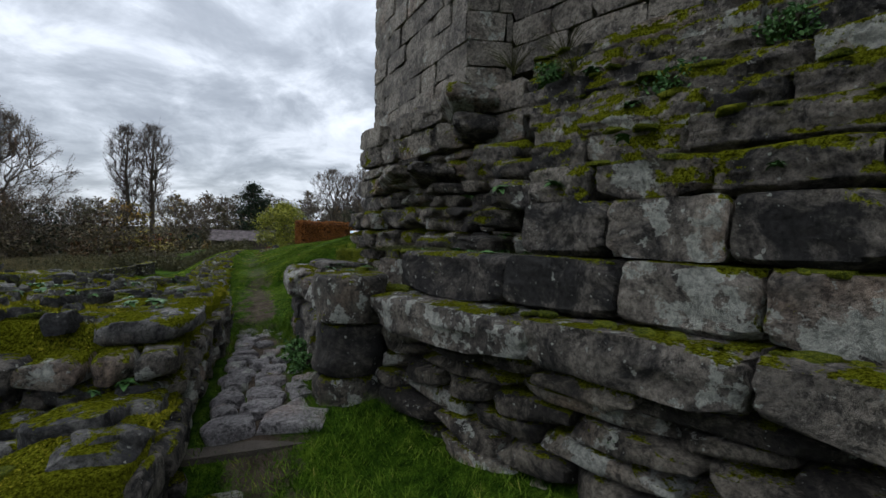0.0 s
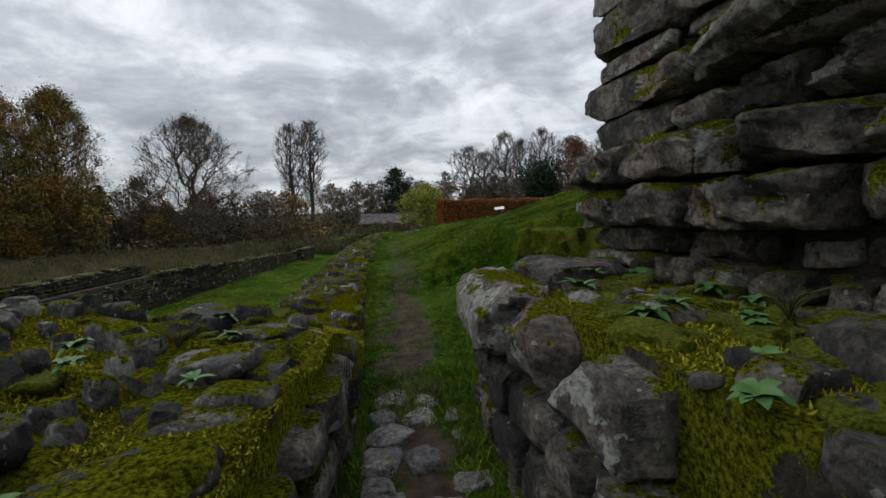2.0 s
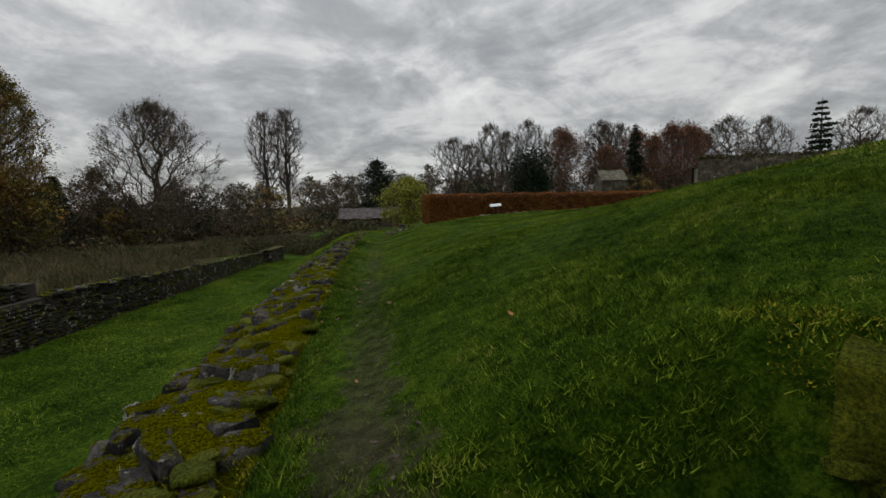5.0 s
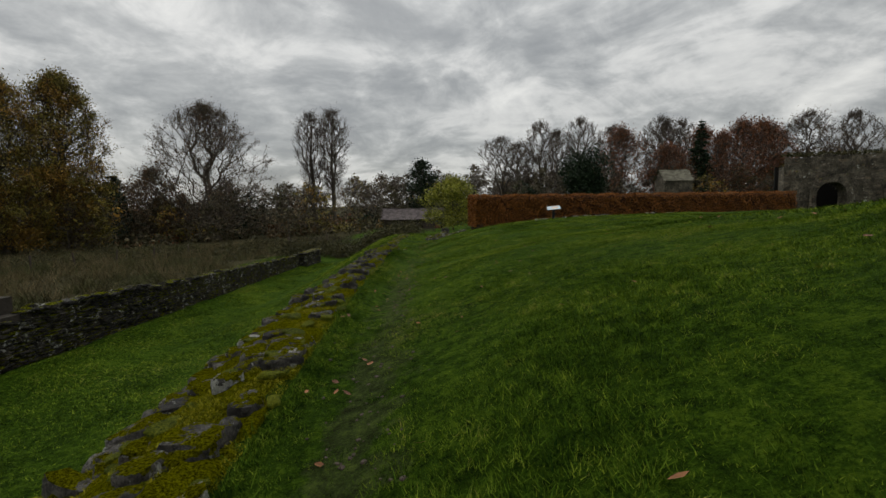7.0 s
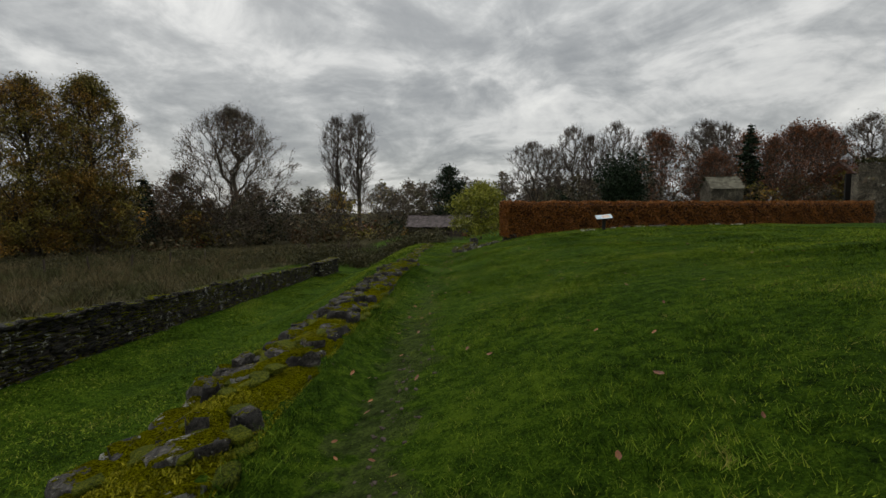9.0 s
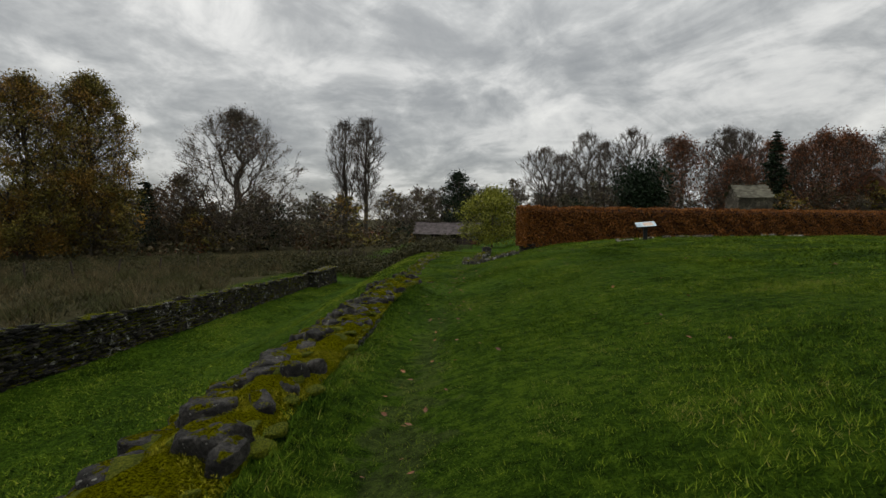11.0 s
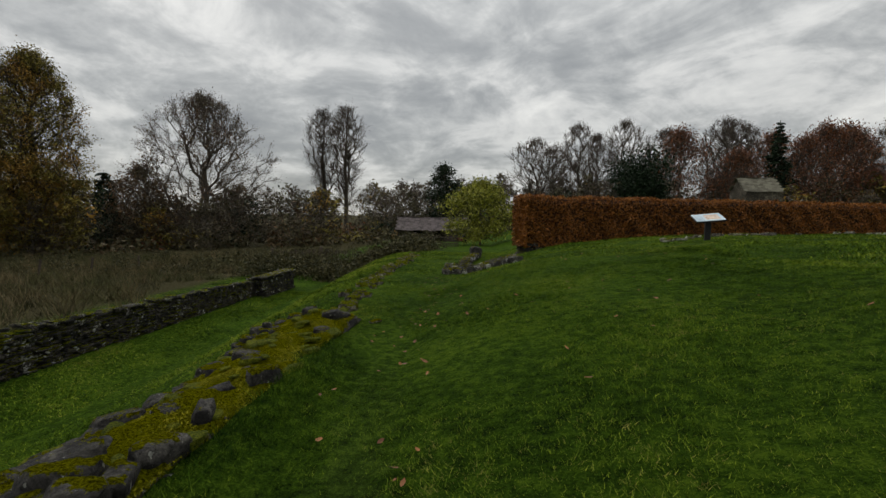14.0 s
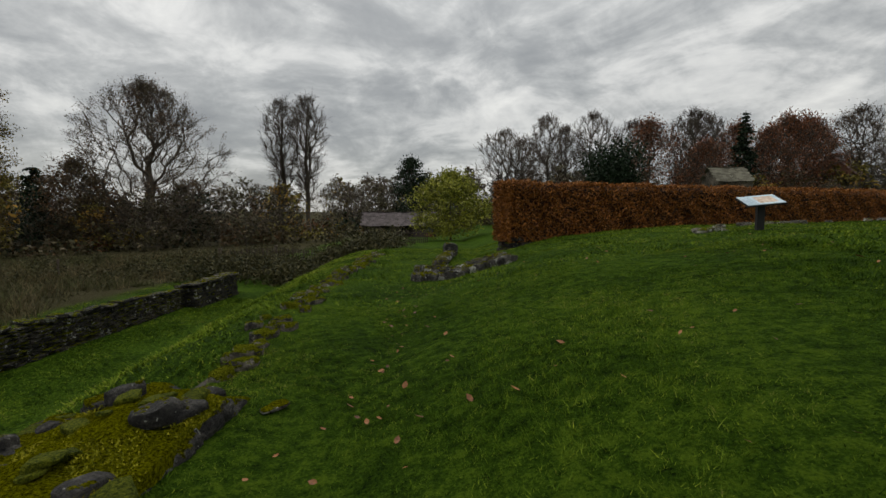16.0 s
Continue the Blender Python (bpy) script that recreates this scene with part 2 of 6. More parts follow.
LEAF_YELLOW = leafy("yellow_autumn_leaf", (0.10, 0.060, 0.012), (0.38, 0.215, 0.04), other=((0.06, 0.058, 0.012), (0.24, 0.195, 0.04)), share=0.65)
LEAF_BROWN = leafy("brown_autumn_leaf", (0.05, 0.029, 0.014), (0.17, 0.094, 0.042), other=((0.04, 0.034, 0.016), (0.13, 0.10, 0.05)))
LEAF_RUST = leafy("rust_red_leaf", (0.09, 0.034, 0.016), (0.25, 0.10, 0.045))
LEAF_LIME = leafy("yellow_green_leaf", (0.09, 0.105, 0.010), (0.33, 0.33, 0.045))
LEAF_DARK = leafy("evergreen_needle", (0.006, 0.012, 0.006), (0.025, 0.045, 0.02))
LEAF_OLIVE = leafy("dull_olive_leaf", (0.030, 0.029, 0.013), (0.105, 0.093, 0.042), other=((0.038, 0.031, 0.018), (0.115, 0.09, 0.052)))
HEDGE_LEAF = leafy("copper_beech_hedge_leaf", (0.08, 0.026, 0.008), (0.40, 0.16, 0.035), 0.5, 0.7)
# near-black brown paints the shade deep between the hedge leaves
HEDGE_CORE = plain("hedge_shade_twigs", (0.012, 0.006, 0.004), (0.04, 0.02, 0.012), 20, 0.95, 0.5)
FALLEN = plain("fallen_leaf", (0.06, 0.022, 0.010), (0.27, 0.11, 0.032), 30, 0.6, 0.2)
PANEL_BLACK = plain("black_painted_post", (0.012, 0.012, 0.013), (0.02, 0.02, 0.02), 10, 0.5, 0.1)
ROOF_SLATE = plain("old_stone_roof_tile", (0.055, 0.045, 0.045), (0.135, 0.112, 0.11), 2, 0.85, 0.4, per="rnd")
ROOF_MOSS = plain("mossy_stone_roof_tile", (0.06, 0.055, 0.04), (0.16, 0.15, 0.11), 1.5, 0.9, 0.4)
ROOF_RED = plain("brown_clay_roof_tile", (0.07, 0.045, 0.04), (0.14, 0.085, 0.07), 2, 0.9, 0.4)
PLANK = plain("weathered_plank", (0.03, 0.022, 0.018), (0.09, 0.07, 0.055), 5, 0.9, 0.5)
BRICK_RED = plain("warm_brick_gable", (0.10, 0.05, 0.035), (0.20, 0.10, 0.07), 4, 0.9, 0.4)
# near-black colour that stands for the shade within openings
SHADE = plain("painted_opening_shade", (0.006, 0.005, 0.004), (0.012, 0.010, 0.009), 3, 0.95, 0.1)
CLOTH_BLUE = plain("blue_plastic_sheet", (0.03, 0.05, 0.14), (0.06, 0.09, 0.2), 5, 0.5, 0.2)
CLOTH_RED = plain("faded_red_sheet", (0.16, 0.03, 0.04), (0.22, 0.06, 0.06), 5, 0.5, 0.2)
LEAD = plain("pale_lead_sheet", (0.25, 0.27, 0.3), (0.4, 0.42, 0.45), 3, 0.5, 0.2)


# ---------------------------------------------------------------- the lie of the land
def sm(a, b, v):
    k = np.clip((np.asarray(v, float) - a) / (b - a), 0, 1)
    return k * k * (3 - 2 * k)


def wall_right(y):
    """The path-side edge of the long low wall."""
    return -0.74 - 0.072 * (y - 7.5) + np.interp(y, [13, 20, 26.5, 28.5, 30.5], [0.0, 0.12, 0.16, 0.36, 0.47])


def path_level(y):
    """Height of the footpath along the walk."""
    return np.interp(y, [-60, 2.9, 3.3, 6.5, 9, 13, 17, 20, 24, 28, 33, 40, 48, 60, 100, 140], [-0.2, -0.2, -0.03, 0.02, 0.2, 0.3, 0.36, 0.32, 0.1, 0.1, 0.08, 0.0, -0.2, -0.8, -1.9, -2.4])


def lawn_level(x, y):
    z = np.interp(x, [-60, -30, -14, -12, -9, -5.5, -2.8], [-3.4, -2.6, -2.0, -2.2, -2.55, -2.25, -1.75])
    return z - 0.012 * np.clip(y - 24, -20, 40)


def land(x, y):
    """Height of the ground."""
    x, y = np.asarray(x, float), np.asarray(y, float)
    base = path_level(y)
    crest = np.interp(y, [0, 7, 9, 13, 17, 22, 27, 34, 38, 46, 60, 90], [3.6, 3.6, 3.6, 3.3, 1.9, 1.35, 1.2, 1.3, 1.25, 1.2, 1.4, 2.0])
    edge = np.interp(y, [0, 34, 40, 46, 70], [-1.0, -1.0, 0.5, 1.6, 3.0])
    run = np.maximum(x - edge, 0)
    mound = crest * (1 - np.exp(-run * np.interp(y, [9, 13, 17, 22], [0.5, 0.46, 0.36, 0.34]) / crest))
    # before the mossy ledge the ground stays low
    ahead = (y - 9.35) * 0.53 + (x - 1.15) * 0.85
    low = np.minimum(mound, 0.16 * np.maximum(x + 0.9 - 0.75 * sm(8.5, 6.5, y), 0))
    mound = np.where(y < 9.6, low + (mound - low) * sm(-0.05, 0.3, ahead), low + (mound - low) * np.maximum(sm(-0.05, 0.3, ahead), sm(9.4, 9.9, y)))
    bank = 0.16 * sm(0.6, 0.05, x - wall_right(y)) * sm(7.5, 9.5, y) * sm(31, 28, y)
    right = base + mound + bank
    lawn = lawn_level(x, y)
    wr = wall_right(y) - 0.45
    # the wall retains the path; past its end the bank falls gently
    steep = sm(0.0, 0.3, wr - x)
    gentle = sm(0.0, 6.5, wr + 0.3 - x)
    share = sm(28.5, 33, y)
    k = steep * (1 - share) + gentle * share
    z = right * (1 - k) + lawn * k
    z = z + 0.035 * np.sin(x * 1.7 + 0.6 * np.sin(y * 0.9)) * np.sin(y * 1.3 + 1.0) * sm(0.3, 1.5, np.abs(x + 0.6))
    # far hills
    r = np.hypot(x, y)
    return z + 10.0 * sm(150, 420, r)


def grid_mesh(name, xs, ys, mat, height):
    X, Y = np.meshgrid(xs, ys)
    Z = height(X, Y)
    v = np.stack([X, Y, Z], -1).reshape(-1, 3)
    nx, ny = len(xs), len(ys)
    i = np.arange(nx * ny).reshape(ny, nx)
    f = np.stack([i[:-1, :-1], i[:-1, 1:], i[1:, 1:], i[1:, :-1]], -1).reshape(-1, 4)
    me = bpy.data.meshes.new(name)
    me.from_pydata(v.tolist(), [], f.tolist())
    me.polygons.foreach_set("use_smooth", [True] * len(f))
    me.materials.append(mat)
    return me


def ground_material():
    """Turf over soil: mixed greens, worn mud along the trodden line."""
    n = Nodes("turf_and_trodden_mud", 0.9, 0.02)
    x, y = n.axis(n.pos, 0), n.axis(n.pos, 1)
    fine, mid, big = n.noise(60, 5, 0.7), n.noise(9, 7, 0.7), n.noise(0.55, 4, 0.6)
    v = n.math("ADD", n.math("MULTIPLY", fine, 0.35), n.math("ADD", n.math("MULTIPLY", mid, 0.45), n.math("MULTIPLY", big, 0.2)))
    turf = n.ramp(v, (0.40, (0.005, 0.012, 0.001)), (0.5, (0.026, 0.056, 0.004)), (0.60, (0.075, 0.122, 0.009)))
    line = n.math("ADD", n.math("MULTIPLY", n.math("SUBTRACT", y, 7.0), -0.042), -0.27)
    off = n.math("ABSOLUTE", n.math("SUBTRACT", x, line))
    worn = n.math("ADD", off, n.math("MULTIPLY", n.math("SUBTRACT", n.noise(3.2, 7, 0.7), 0.5), 1.5))
    fade = n.math("SUBTRACT", 1.0, n.math("MULTIPLY", n.step(y, 7.5, 13.0), 0.75))
    mud = n.math("MULTIPLY", n.math("SUBTRACT", 1.0, n.step(worn, 0.10, 0.27)), n.math("MULTIPLY", fade, n.math("SUBTRACT", n.step(y, 2.0, 3.2), n.step(y, 20.0, 30.0))))
    col = n.mix(mud, turf, n.ramp(mid, (0.35, (0.04, 0.03, 0.022)), (0.65, (0.095, 0.074, 0.056))))
    # beyond the far dry-stone wall the meadow is rough and dry
    rough = n.math("MULTIPLY", n.step(n.math("MULTIPLY", x, -1.0), 15.0, 17.5), 1.0)
    col = n.mix(rough, col, n.ramp(v, (0.36, (0.018, 0.018, 0.007)), (0.62, (0.06, 0.052, 0.026))))
    n.bump(n.math("ADD", fine, n.math("MULTIPLY", mid, 1.6)), 0.9, 0.05)
    return n.done(col)


def build_ground():
    xs = np.concatenate([-np.geomspace(900, 26, 26), np.arange(-25, -4, 0.8), np.arange(-4, 7, 0.2), np.arange(7, 26, 0.8), np.geomspace(26, 900, 26)])
    ys = np.concatenate([-np.geomspace(500, 4, 18), np.arange(-3, 46, 0.22), np.geomspace(46.5, 1200, 46)])
    ob = new("ground", grid_mesh("ground", xs, ys, ground_material(), land))
    tagged(ob, "uneven wet green grass ground with a muddy trodden line", "ground", kind="structure")
    return ob


build_ground()


# ---------------------------------------------------------------- shared shape helpers
def finish(bm, name, mat, smooth=True):
    me = bpy.data.meshes.new(name)
    bm.to_mesh(me)
    bm.free()
    if smooth:
        me.polygons.foreach_set("use_smooth", [True] * len(me.polygons))
    if mat:
        me.materials.append(mat)
    return me


def part(name, bm, mat, parent, label="", smooth=False):
    ob = new(name, finish(bm, name, mat, smooth))
    ob.parent = parent
    return tagged(ob, label)


def box(bm, lo, hi, bevel=0.0):
    """An axis-aligned box with softened edges, added to bm."""
    r = bmesh.ops.create_cube(bm, size=1.0)
    c, s = [(a + b) / 2 for a, b in zip(lo, hi)], [b - a for a, b in zip(lo, hi)]
    bmesh.ops.transform(bm, matrix=Matrix.LocRotScale(c, None, s), verts=r["verts"])
    if bevel:
        ed = list({e for v in r["verts"] for e in v.link_edges})
        bmesh.ops.bevel(bm, geom=ed, offset=bevel, segments=1, affect="EDGES")


def boxed(lo, hi, bevel=0.0):
    bm = bmesh.new()
    box(bm, lo, hi, bevel)
    return bm


def stone_shape(name, seed, cuts=2, chip=0.06, rough=0.03, strata=0.02, lumps=1.7):
    """One split stone that fills a unit box: edges chipped to flat facets, beds showing as layers, faces uneven."""
    rng = random.Random(seed * 7 + 1)
    bm = bmesh.new()
    bmesh.ops.create_cube(bm, size=1.0)
    bmesh.ops.subdivide_edges(bm, edges=bm.edges[:], cuts=cuts, use_grid_fill=True)
    off = Vector((seed * 3.7, seed * 1.9, seed * 5.3))
    planes = []
    for a, b, c in itertools.product((-1, 0, 1), repeat=3):
        k = abs(a) + abs(b) + abs(c)
        if k < 2 or (k == 3 and rng.random() < 0.25):
            continue
        n = Vector((a + rng.uniform(-0.35, 0.35), b + rng.uniform(-0.35, 0.35), c + rng.uniform(-0.35, 0.35))).normalized()
        reach = 0.5 * (abs(n.x) + abs(n.y) + abs(n.z))
        planes.append((n, reach - chip * rng.uniform(0.3, 2.4) * (1.0 if k == 2 else 1.7)))
    for v in bm.verts:
        p = v.co.copy()
        for n, d in planes:
            over = p.dot(n) - d
            if over > 0:
                p -= n * over
        q = p + noise.noise_vector(p * lumps + off) * rough + noise.noise_vector(p * lumps * 3.3 + off) * rough * 0.5
        bed = noise.noise(Vector((q.x * 0.8, q.y * 0.8, q.z * 6.0)) + off)
        flat = Vector((p.x, p.y, 0))
        if flat.length > 0.2 and abs(p.z) < 0.46:
            q += flat.normalized() * strata * bed
        if cuts > 4:
            q += noise.noise_vector(p * 9 + off) * rough * 0.28 + noise.noise_vector(p * 20 + off) * rough * 0.14
        v.co = q
    me = finish(bm, name, None, True)
    me.set_sharp_from_angle(angle=radians(30))
    return me


STONES = [stone_shape("rough_stone", i + 1, 3, 0.09, 0.055, 0.012) for i in range(12)]
ASHLAR = [stone_shape("squared_stone", i + 31, 2, 0.03, 0.018, 0.004) for i in range(8)]
SLABS = [stone_shape("flat_stone", i + 61, 4, 0.085, 0.05, 0.015, 2.2) for i in range(10)]
BIG = [stone_shape("large_stone", i + 91, 10, 0.040, 0.040, 0.012, 2.4) for i in range(8)]
BOULDERS = [stone_shape("boulder", i + 121, 9, 0.10, 0.075, 0.012, 2.2) for i in range(7)]
WITH_MAT = {}


def dressed(me, mat):
    """The same shape in another material, made once."""
    key = (me.name, mat.name)
    if key not in WITH_MAT:
        m = me.copy()
        m.materials.clear()
        m.materials.append(mat)
        WITH_MAT[key] = m
    return WITH_MAT[key]


def set_stones(parent, name, rows, mat, shapes, most=300):
    """Stones as parts of a wall; past the limit the farther ones are one part."""
    rng = random.Random(len(rows) + 7)
    rows = [(m, dressed(rng.choice(shapes), mat)) for m in rows]
    for m, me in rows[:most]:
        ob = new(name, me)
        ob.parent = parent
        ob.matrix_local = m
    rest = rows[most:]
    if rest:
        vs, fs, k = [], [], 0
        for m, me in rest:
            co = np.empty(len(me.vertices) * 3)
            me.vertices.foreach_get("co", co)
            a = np.array(m)
            vs.append(co.reshape(-1, 3) @ a[:3, :3].T + a[:3, 3])
            fs += [[i + k for i in p.vertices] for p in me.polygons]
            k += len(me.vertices)
        me = bpy.data.meshes.new("stonework")
        me.from_pydata(np.concatenate(vs).tolist(), [], fs)
        me.polygons.foreach_set("use_smooth", [True] * len(fs))
        me.materials.append(mat)
        ob = new("stonework", me)
        ob.parent = parent
        tagged(ob, kind="stuff")


def courses(line, z0, heights, length, depth, seed, setback=None, gap=0.018, jitter=0.02, tilt=1.2, skip=0.0):
    """Poses of stones laid in courses along a line of plan points; the outer face is to the right of the line's way."""
    rng = random.Random(seed)
    out = []
    z = z0
    for k, h in enumerate(heights):
        back = setback[k] if setback else 0.0
        for (ax, ay), (bx, by) in zip(line, line[1:]):
            d = Vector((bx - ax, by - ay))
            L = d.length
            d /= L
            nrm = Vector((-d.y, d.x))
            s = -rng.random() * length[0] * 0.5
            while s < L - 0.03:
                w = rng.uniform(*length)
                a, b = max(s, 0), min(s + w, L)
                s += w
                if b - a < 0.06 or rng.random() < skip:
                    continue
                o = back + rng.uniform(-jitter, jitter)
                dd = depth * rng.uniform(0.9, 1.1)
                hh = h - gap + rng.uniform(-0.15, 0.05) * jitter
                c = Vector((ax, ay)) + d * ((a + b) / 2) + nrm * (o + dd / 2)
                rot = Euler((radians(rng.uniform(-tilt, tilt)), radians(rng.uniform(-tilt, tilt)), math.atan2(d.y, d.x) + radians(rng.uniform(-tilt, tilt))))
                out.append(Matrix.LocRotScale((c.x, c.y, z + h / 2), rot, (b - a - gap, dd, hh)))
        z += h
    return out


def prism(plan, z0, z1):
    """An upright solid on a plan, bottom and top closed."""
    bm = bmesh.new()
    lo = [bm.verts.new((x, y, z0)) for x, y in plan]
    hi = [bm.verts.new((x, y, z1)) for x, y in plan]
    n = len(plan)
    bm.faces.new(lo[::-1])
    bm.faces.new(hi)
    for i in range(n):
        bm.faces.new((lo[i], lo[(i + 1) % n], hi[(i + 1) % n], hi[i]))
    bmesh.ops.recalc_face_normals(bm, faces=bm.faces[:])
    return bm


# ---------------------------------------------------------------- the ruined tower beside the path
WAY = Vector((0.36, -0.93))
INTO = Vector((0.93, 0.36))
CORNER = Vector((0.86, 3.6))


def weathering_line(back, start=-0.1, stop=7.2):
    """Plan line along the flank wall, set back from the plinth by that much, from start to stop metres past the corner."""
    a = CORNER + INTO * back + WAY * start
    b = CORNER + INTO * back + WAY * stop
    return [tuple(a), tuple(b)]


def moss_lumps(parent, spots, seed=1, low=0.10, high=0.28, flat=0.35):
    """Soft cushions of moss, each on its place (x, y, z)."""
    rng = random.Random(seed)
    rows = []
    for x, y, z in spots:
        s = low + (high - low) * rng.random() ** 1.7
        rows.append(Matrix.LocRotScale((x, y, z), Euler((rng.uniform(-0.2, 0.2), rng.uniform(-0.2, 0.2), rng.uniform(0, 3.1))), (s, s * rng.uniform(0.55, 0.9), s * flat)))
    set_stones(parent, "moss_cushion", rows, MOSS_SOFT, STONES)


def moss_material():
    n = Nodes("soft_cushion_moss", 0.95, 0.1)
    tuft, tone = n.step(n.noise(70, 6, 0.8), 0.3, 0.7), n.noise(6, 6, 0.7)
    v = n.math("ADD", n.math("MULTIPLY", tuft, 0.6), n.math("ADD", n.math("MULTIPLY", tone, 0.6), n.math("MULTIPLY", n.rnd, 0.2)))
    n.bump(n.math("ADD", tuft, n.noise(35, 4, 0.6)), 1.0, 0.05)
    return n.done(n.ramp(v, (0.32, (0.012, 0.022, 0.002)), (0.66, (0.12, 0.15, 0.010)), (1.0, (0.30, 0.31, 0.02))))


MOSS_SOFT = moss_material()
MOSS_RUBBLE = stone_material("moss_and_soil_between_rubble", (0.03, 0.024, 0.016), (0.07, 0.055, 0.035), (0.12, 0.10, 0.07), 1.3, 0.3)


def lay(parent, name, mat, shape, s0, s1, back, z0, z1, deep=0.6, lean=(0.0, 0.0, 0.0)):
    """One single block of the flank wall, by its reach along the wall, its face and its heights."""
    c = CORNER + INTO * (back + deep / 2) + WAY * ((s0 + s1) / 2)
    ob = new(name, dressed(shape, mat))
    ob.parent = parent
    ob.matrix_local = Matrix.LocRotScale((c.x, c.y, (z0 + z1) / 2), Euler((lean[0], lean[1], math.atan2(WAY.y, WAY.x) + lean[2])), (s1 - s0, deep, z1 - z0))


def build_tower():
    core = new("wall_tower", finish(prism([(6.5, 8.1), (1.66, 7.15), (1.98, 4.6), (2.56, 4.45), (5.0, -2.2), (9, -2), (9, 8.1)], -0.5, 8.6), "wall_tower", MORTAR, False))
    tagged(core, "tall ruined sandstone tower wall with mossy stepped base", "tower", kind="structure")
    part("core_base", prism([(1.45, 6.95), (1.5, 5.6), (1.75, 4.4), (1.25, 3.75), (3.65, -2.6), (7, -2.6), (7, 7.6)], -0.5, 1.26), MORTAR, core)
    part("core_slope", prism([(1.62, 6.95), (1.75, 5.2), (2.05, 4.15), (2.02, 2.95), (1.62, 2.6), (3.7, -2.6), (7, -2.5), (7, 7.7)], -0.5, 1.66), MORTAR, core)
    part("core_head", prism([(1.7, 6.95), (1.85, 5.0), (2.2, 4.2), (2.15, 3.3), (4.5, -2.5), (7, -2.5), (7, 7.7)], -0.5, 2.2), MORTAR, core)
    # earth and moss lying in the hollow above the plinth
    hollow = [CORNER + INTO * b + WAY * a for b, a in ((0.16, 1.25), (0.2, 0.2), (0.3, -0.35), (0.55, -0.9), (1.2, -0.9), (1.2, 1.25))]
    part("earth_shelf", prism([tuple(p) for p in hollow], 0.9, 1.285), MOSS_RUBBLE, core)
    # upper shaft: squared courses
    beds = [0.30, 0.27, 0.31, 0.26, 0.3, 0.28, 0.33, 0.27, 0.3, 0.31, 0.28, 0.3, 0.29, 0.31, 0.3, 0.3, 0.3]
    rows = courses([(5.4, 8.0), (1.44, 7.22), (1.84, 4.45), (2.32, 4.3)], 2.95, beds, (0.4, 0.85), 0.28, 11, gap=0.009, jitter=0.012, tilt=0.5)
    set_stones(core, "ashlar_block", rows, STONE_TOWER, ASHLAR)
    rows = courses([(2.32, 4.3), (4.95, -2.33)], 3.15, beds, (0.45, 0.95), 0.26, 12, gap=0.009, jitter=0.014, tilt=0.5)
    set_stones(core, "ashlar_block", rows, STONE_TOWER, ASHLAR)
    # ragged foot of the shaft towards the path: beds stand proud or have fallen away
    foot = [(2.6, 7.45), (1.12, 7.12), (1.22, 5.6), (1.5, 4.75), (1.78, 4.2), (2.0, 3.75)]
    z = 0.9
    for k, (h, back, lo, hi, mat, shapes) in enumerate((
            (0.17, 0.06, 0.14, 0.4, STONE_FACE, STONES), (0.16, 0.12, 0.14, 0.4, STONE_FACE, STONES), (0.27, -0.05, 0.35, 0.75, STONE_FOOT, BOULDERS),
            (0.25, -0.10, 0.4, 0.8, STONE_FOOT, BOULDERS), (0.24, 0.15, 0.3, 0.7, STONE_KERB, BOULDERS), (0.26, 0.10, 0.5, 0.95, STONE_FOOT, BOULDERS),
            (0.15, 0.24, 0.25, 0.6, STONE_FACE, STONES), (0.30, 0.18, 0.5, 1.0, STONE_FOOT, BIG), (0.30, 0.24, 0.45, 0.85, STONE_TOWER, BIG))):
        rows = courses(foot, z, [h], (lo, hi), 0.7, 130 + k, [back], 0.012, 0.055, 3.5)
        set_stones(core, "weathered_block", rows, mat, shapes)
        z += h
    # a worn corbel stone at the angle of the shaft, with the beds that carry it
    for p, sc, turn in (((1.86, 4.42, 2.84), (0.62, 0.55, 0.26), 1.3), ((1.92, 4.36, 2.56), (0.5, 0.45, 0.26), 1.1), ((1.62, 4.8, 2.08), (0.95, 0.5, 0.2), 1.15), ((1.42, 5.5, 2.14), (0.9, 0.45, 0.18), 1.45)):
        ob = new("corbel_stone", dressed(BOULDERS[2], STONE_BASE))
        ob.parent = core
        ob.matrix_local = Matrix.LocRotScale(p, Euler((0.05, 0.06, turn)), sc)
    # flank wall: thin bedded footing, projecting plinth, two courses of large blocks
    rows = courses(weathering_line(0.0), -0.5, [0.22, 0.18, 0.15, 0.17, 0.12, 0.14, 0.10, 0.12], (0.25, 0.9), 0.5, 15, [-0.20, -0.17, -0.14, -0.15, -0.11, -0.13, -0.10, -0.12], 0.008, 0.05, 2.5)
    set_stones(core, "bedded_stone", rows, STONE_FACE, SLABS + STONES)
    lay(core, "plinth_block", STONE_LICHEN, BIG[0], -0.02, 1.46, -0.24, 0.71, 0.97, 0.7, (0.03, 0.0, 0.01))
    rows = courses(weathering_line(0.0, 1.47), 0.70, [0.28], (0.9, 1.4), 0.6, 17, [-0.17], 0.012, 0.03, 1.2)
    set_stones(core, "plinth_block", rows, STONE_BASE, BIG)
    lay(core, "plinth_block", STONE_LICHEN, BIG[4], 0.12, 1.14, 0.0, 0.98, 1.30, 0.5, (0.02, 0.01, 0.05))
    lay(core, "plinth_block", STONE_BASE, BIG[3], -0.62, 0.02, 0.28, 0.95, 1.2, 0.5, (0.0, 0.03, 0.2))
    rows = courses(weathering_line(0.0, 1.16), 0.98, [0.33], (0.5, 0.95), 0.6, 18, [0.03], 0.012, 0.025, 0.9)
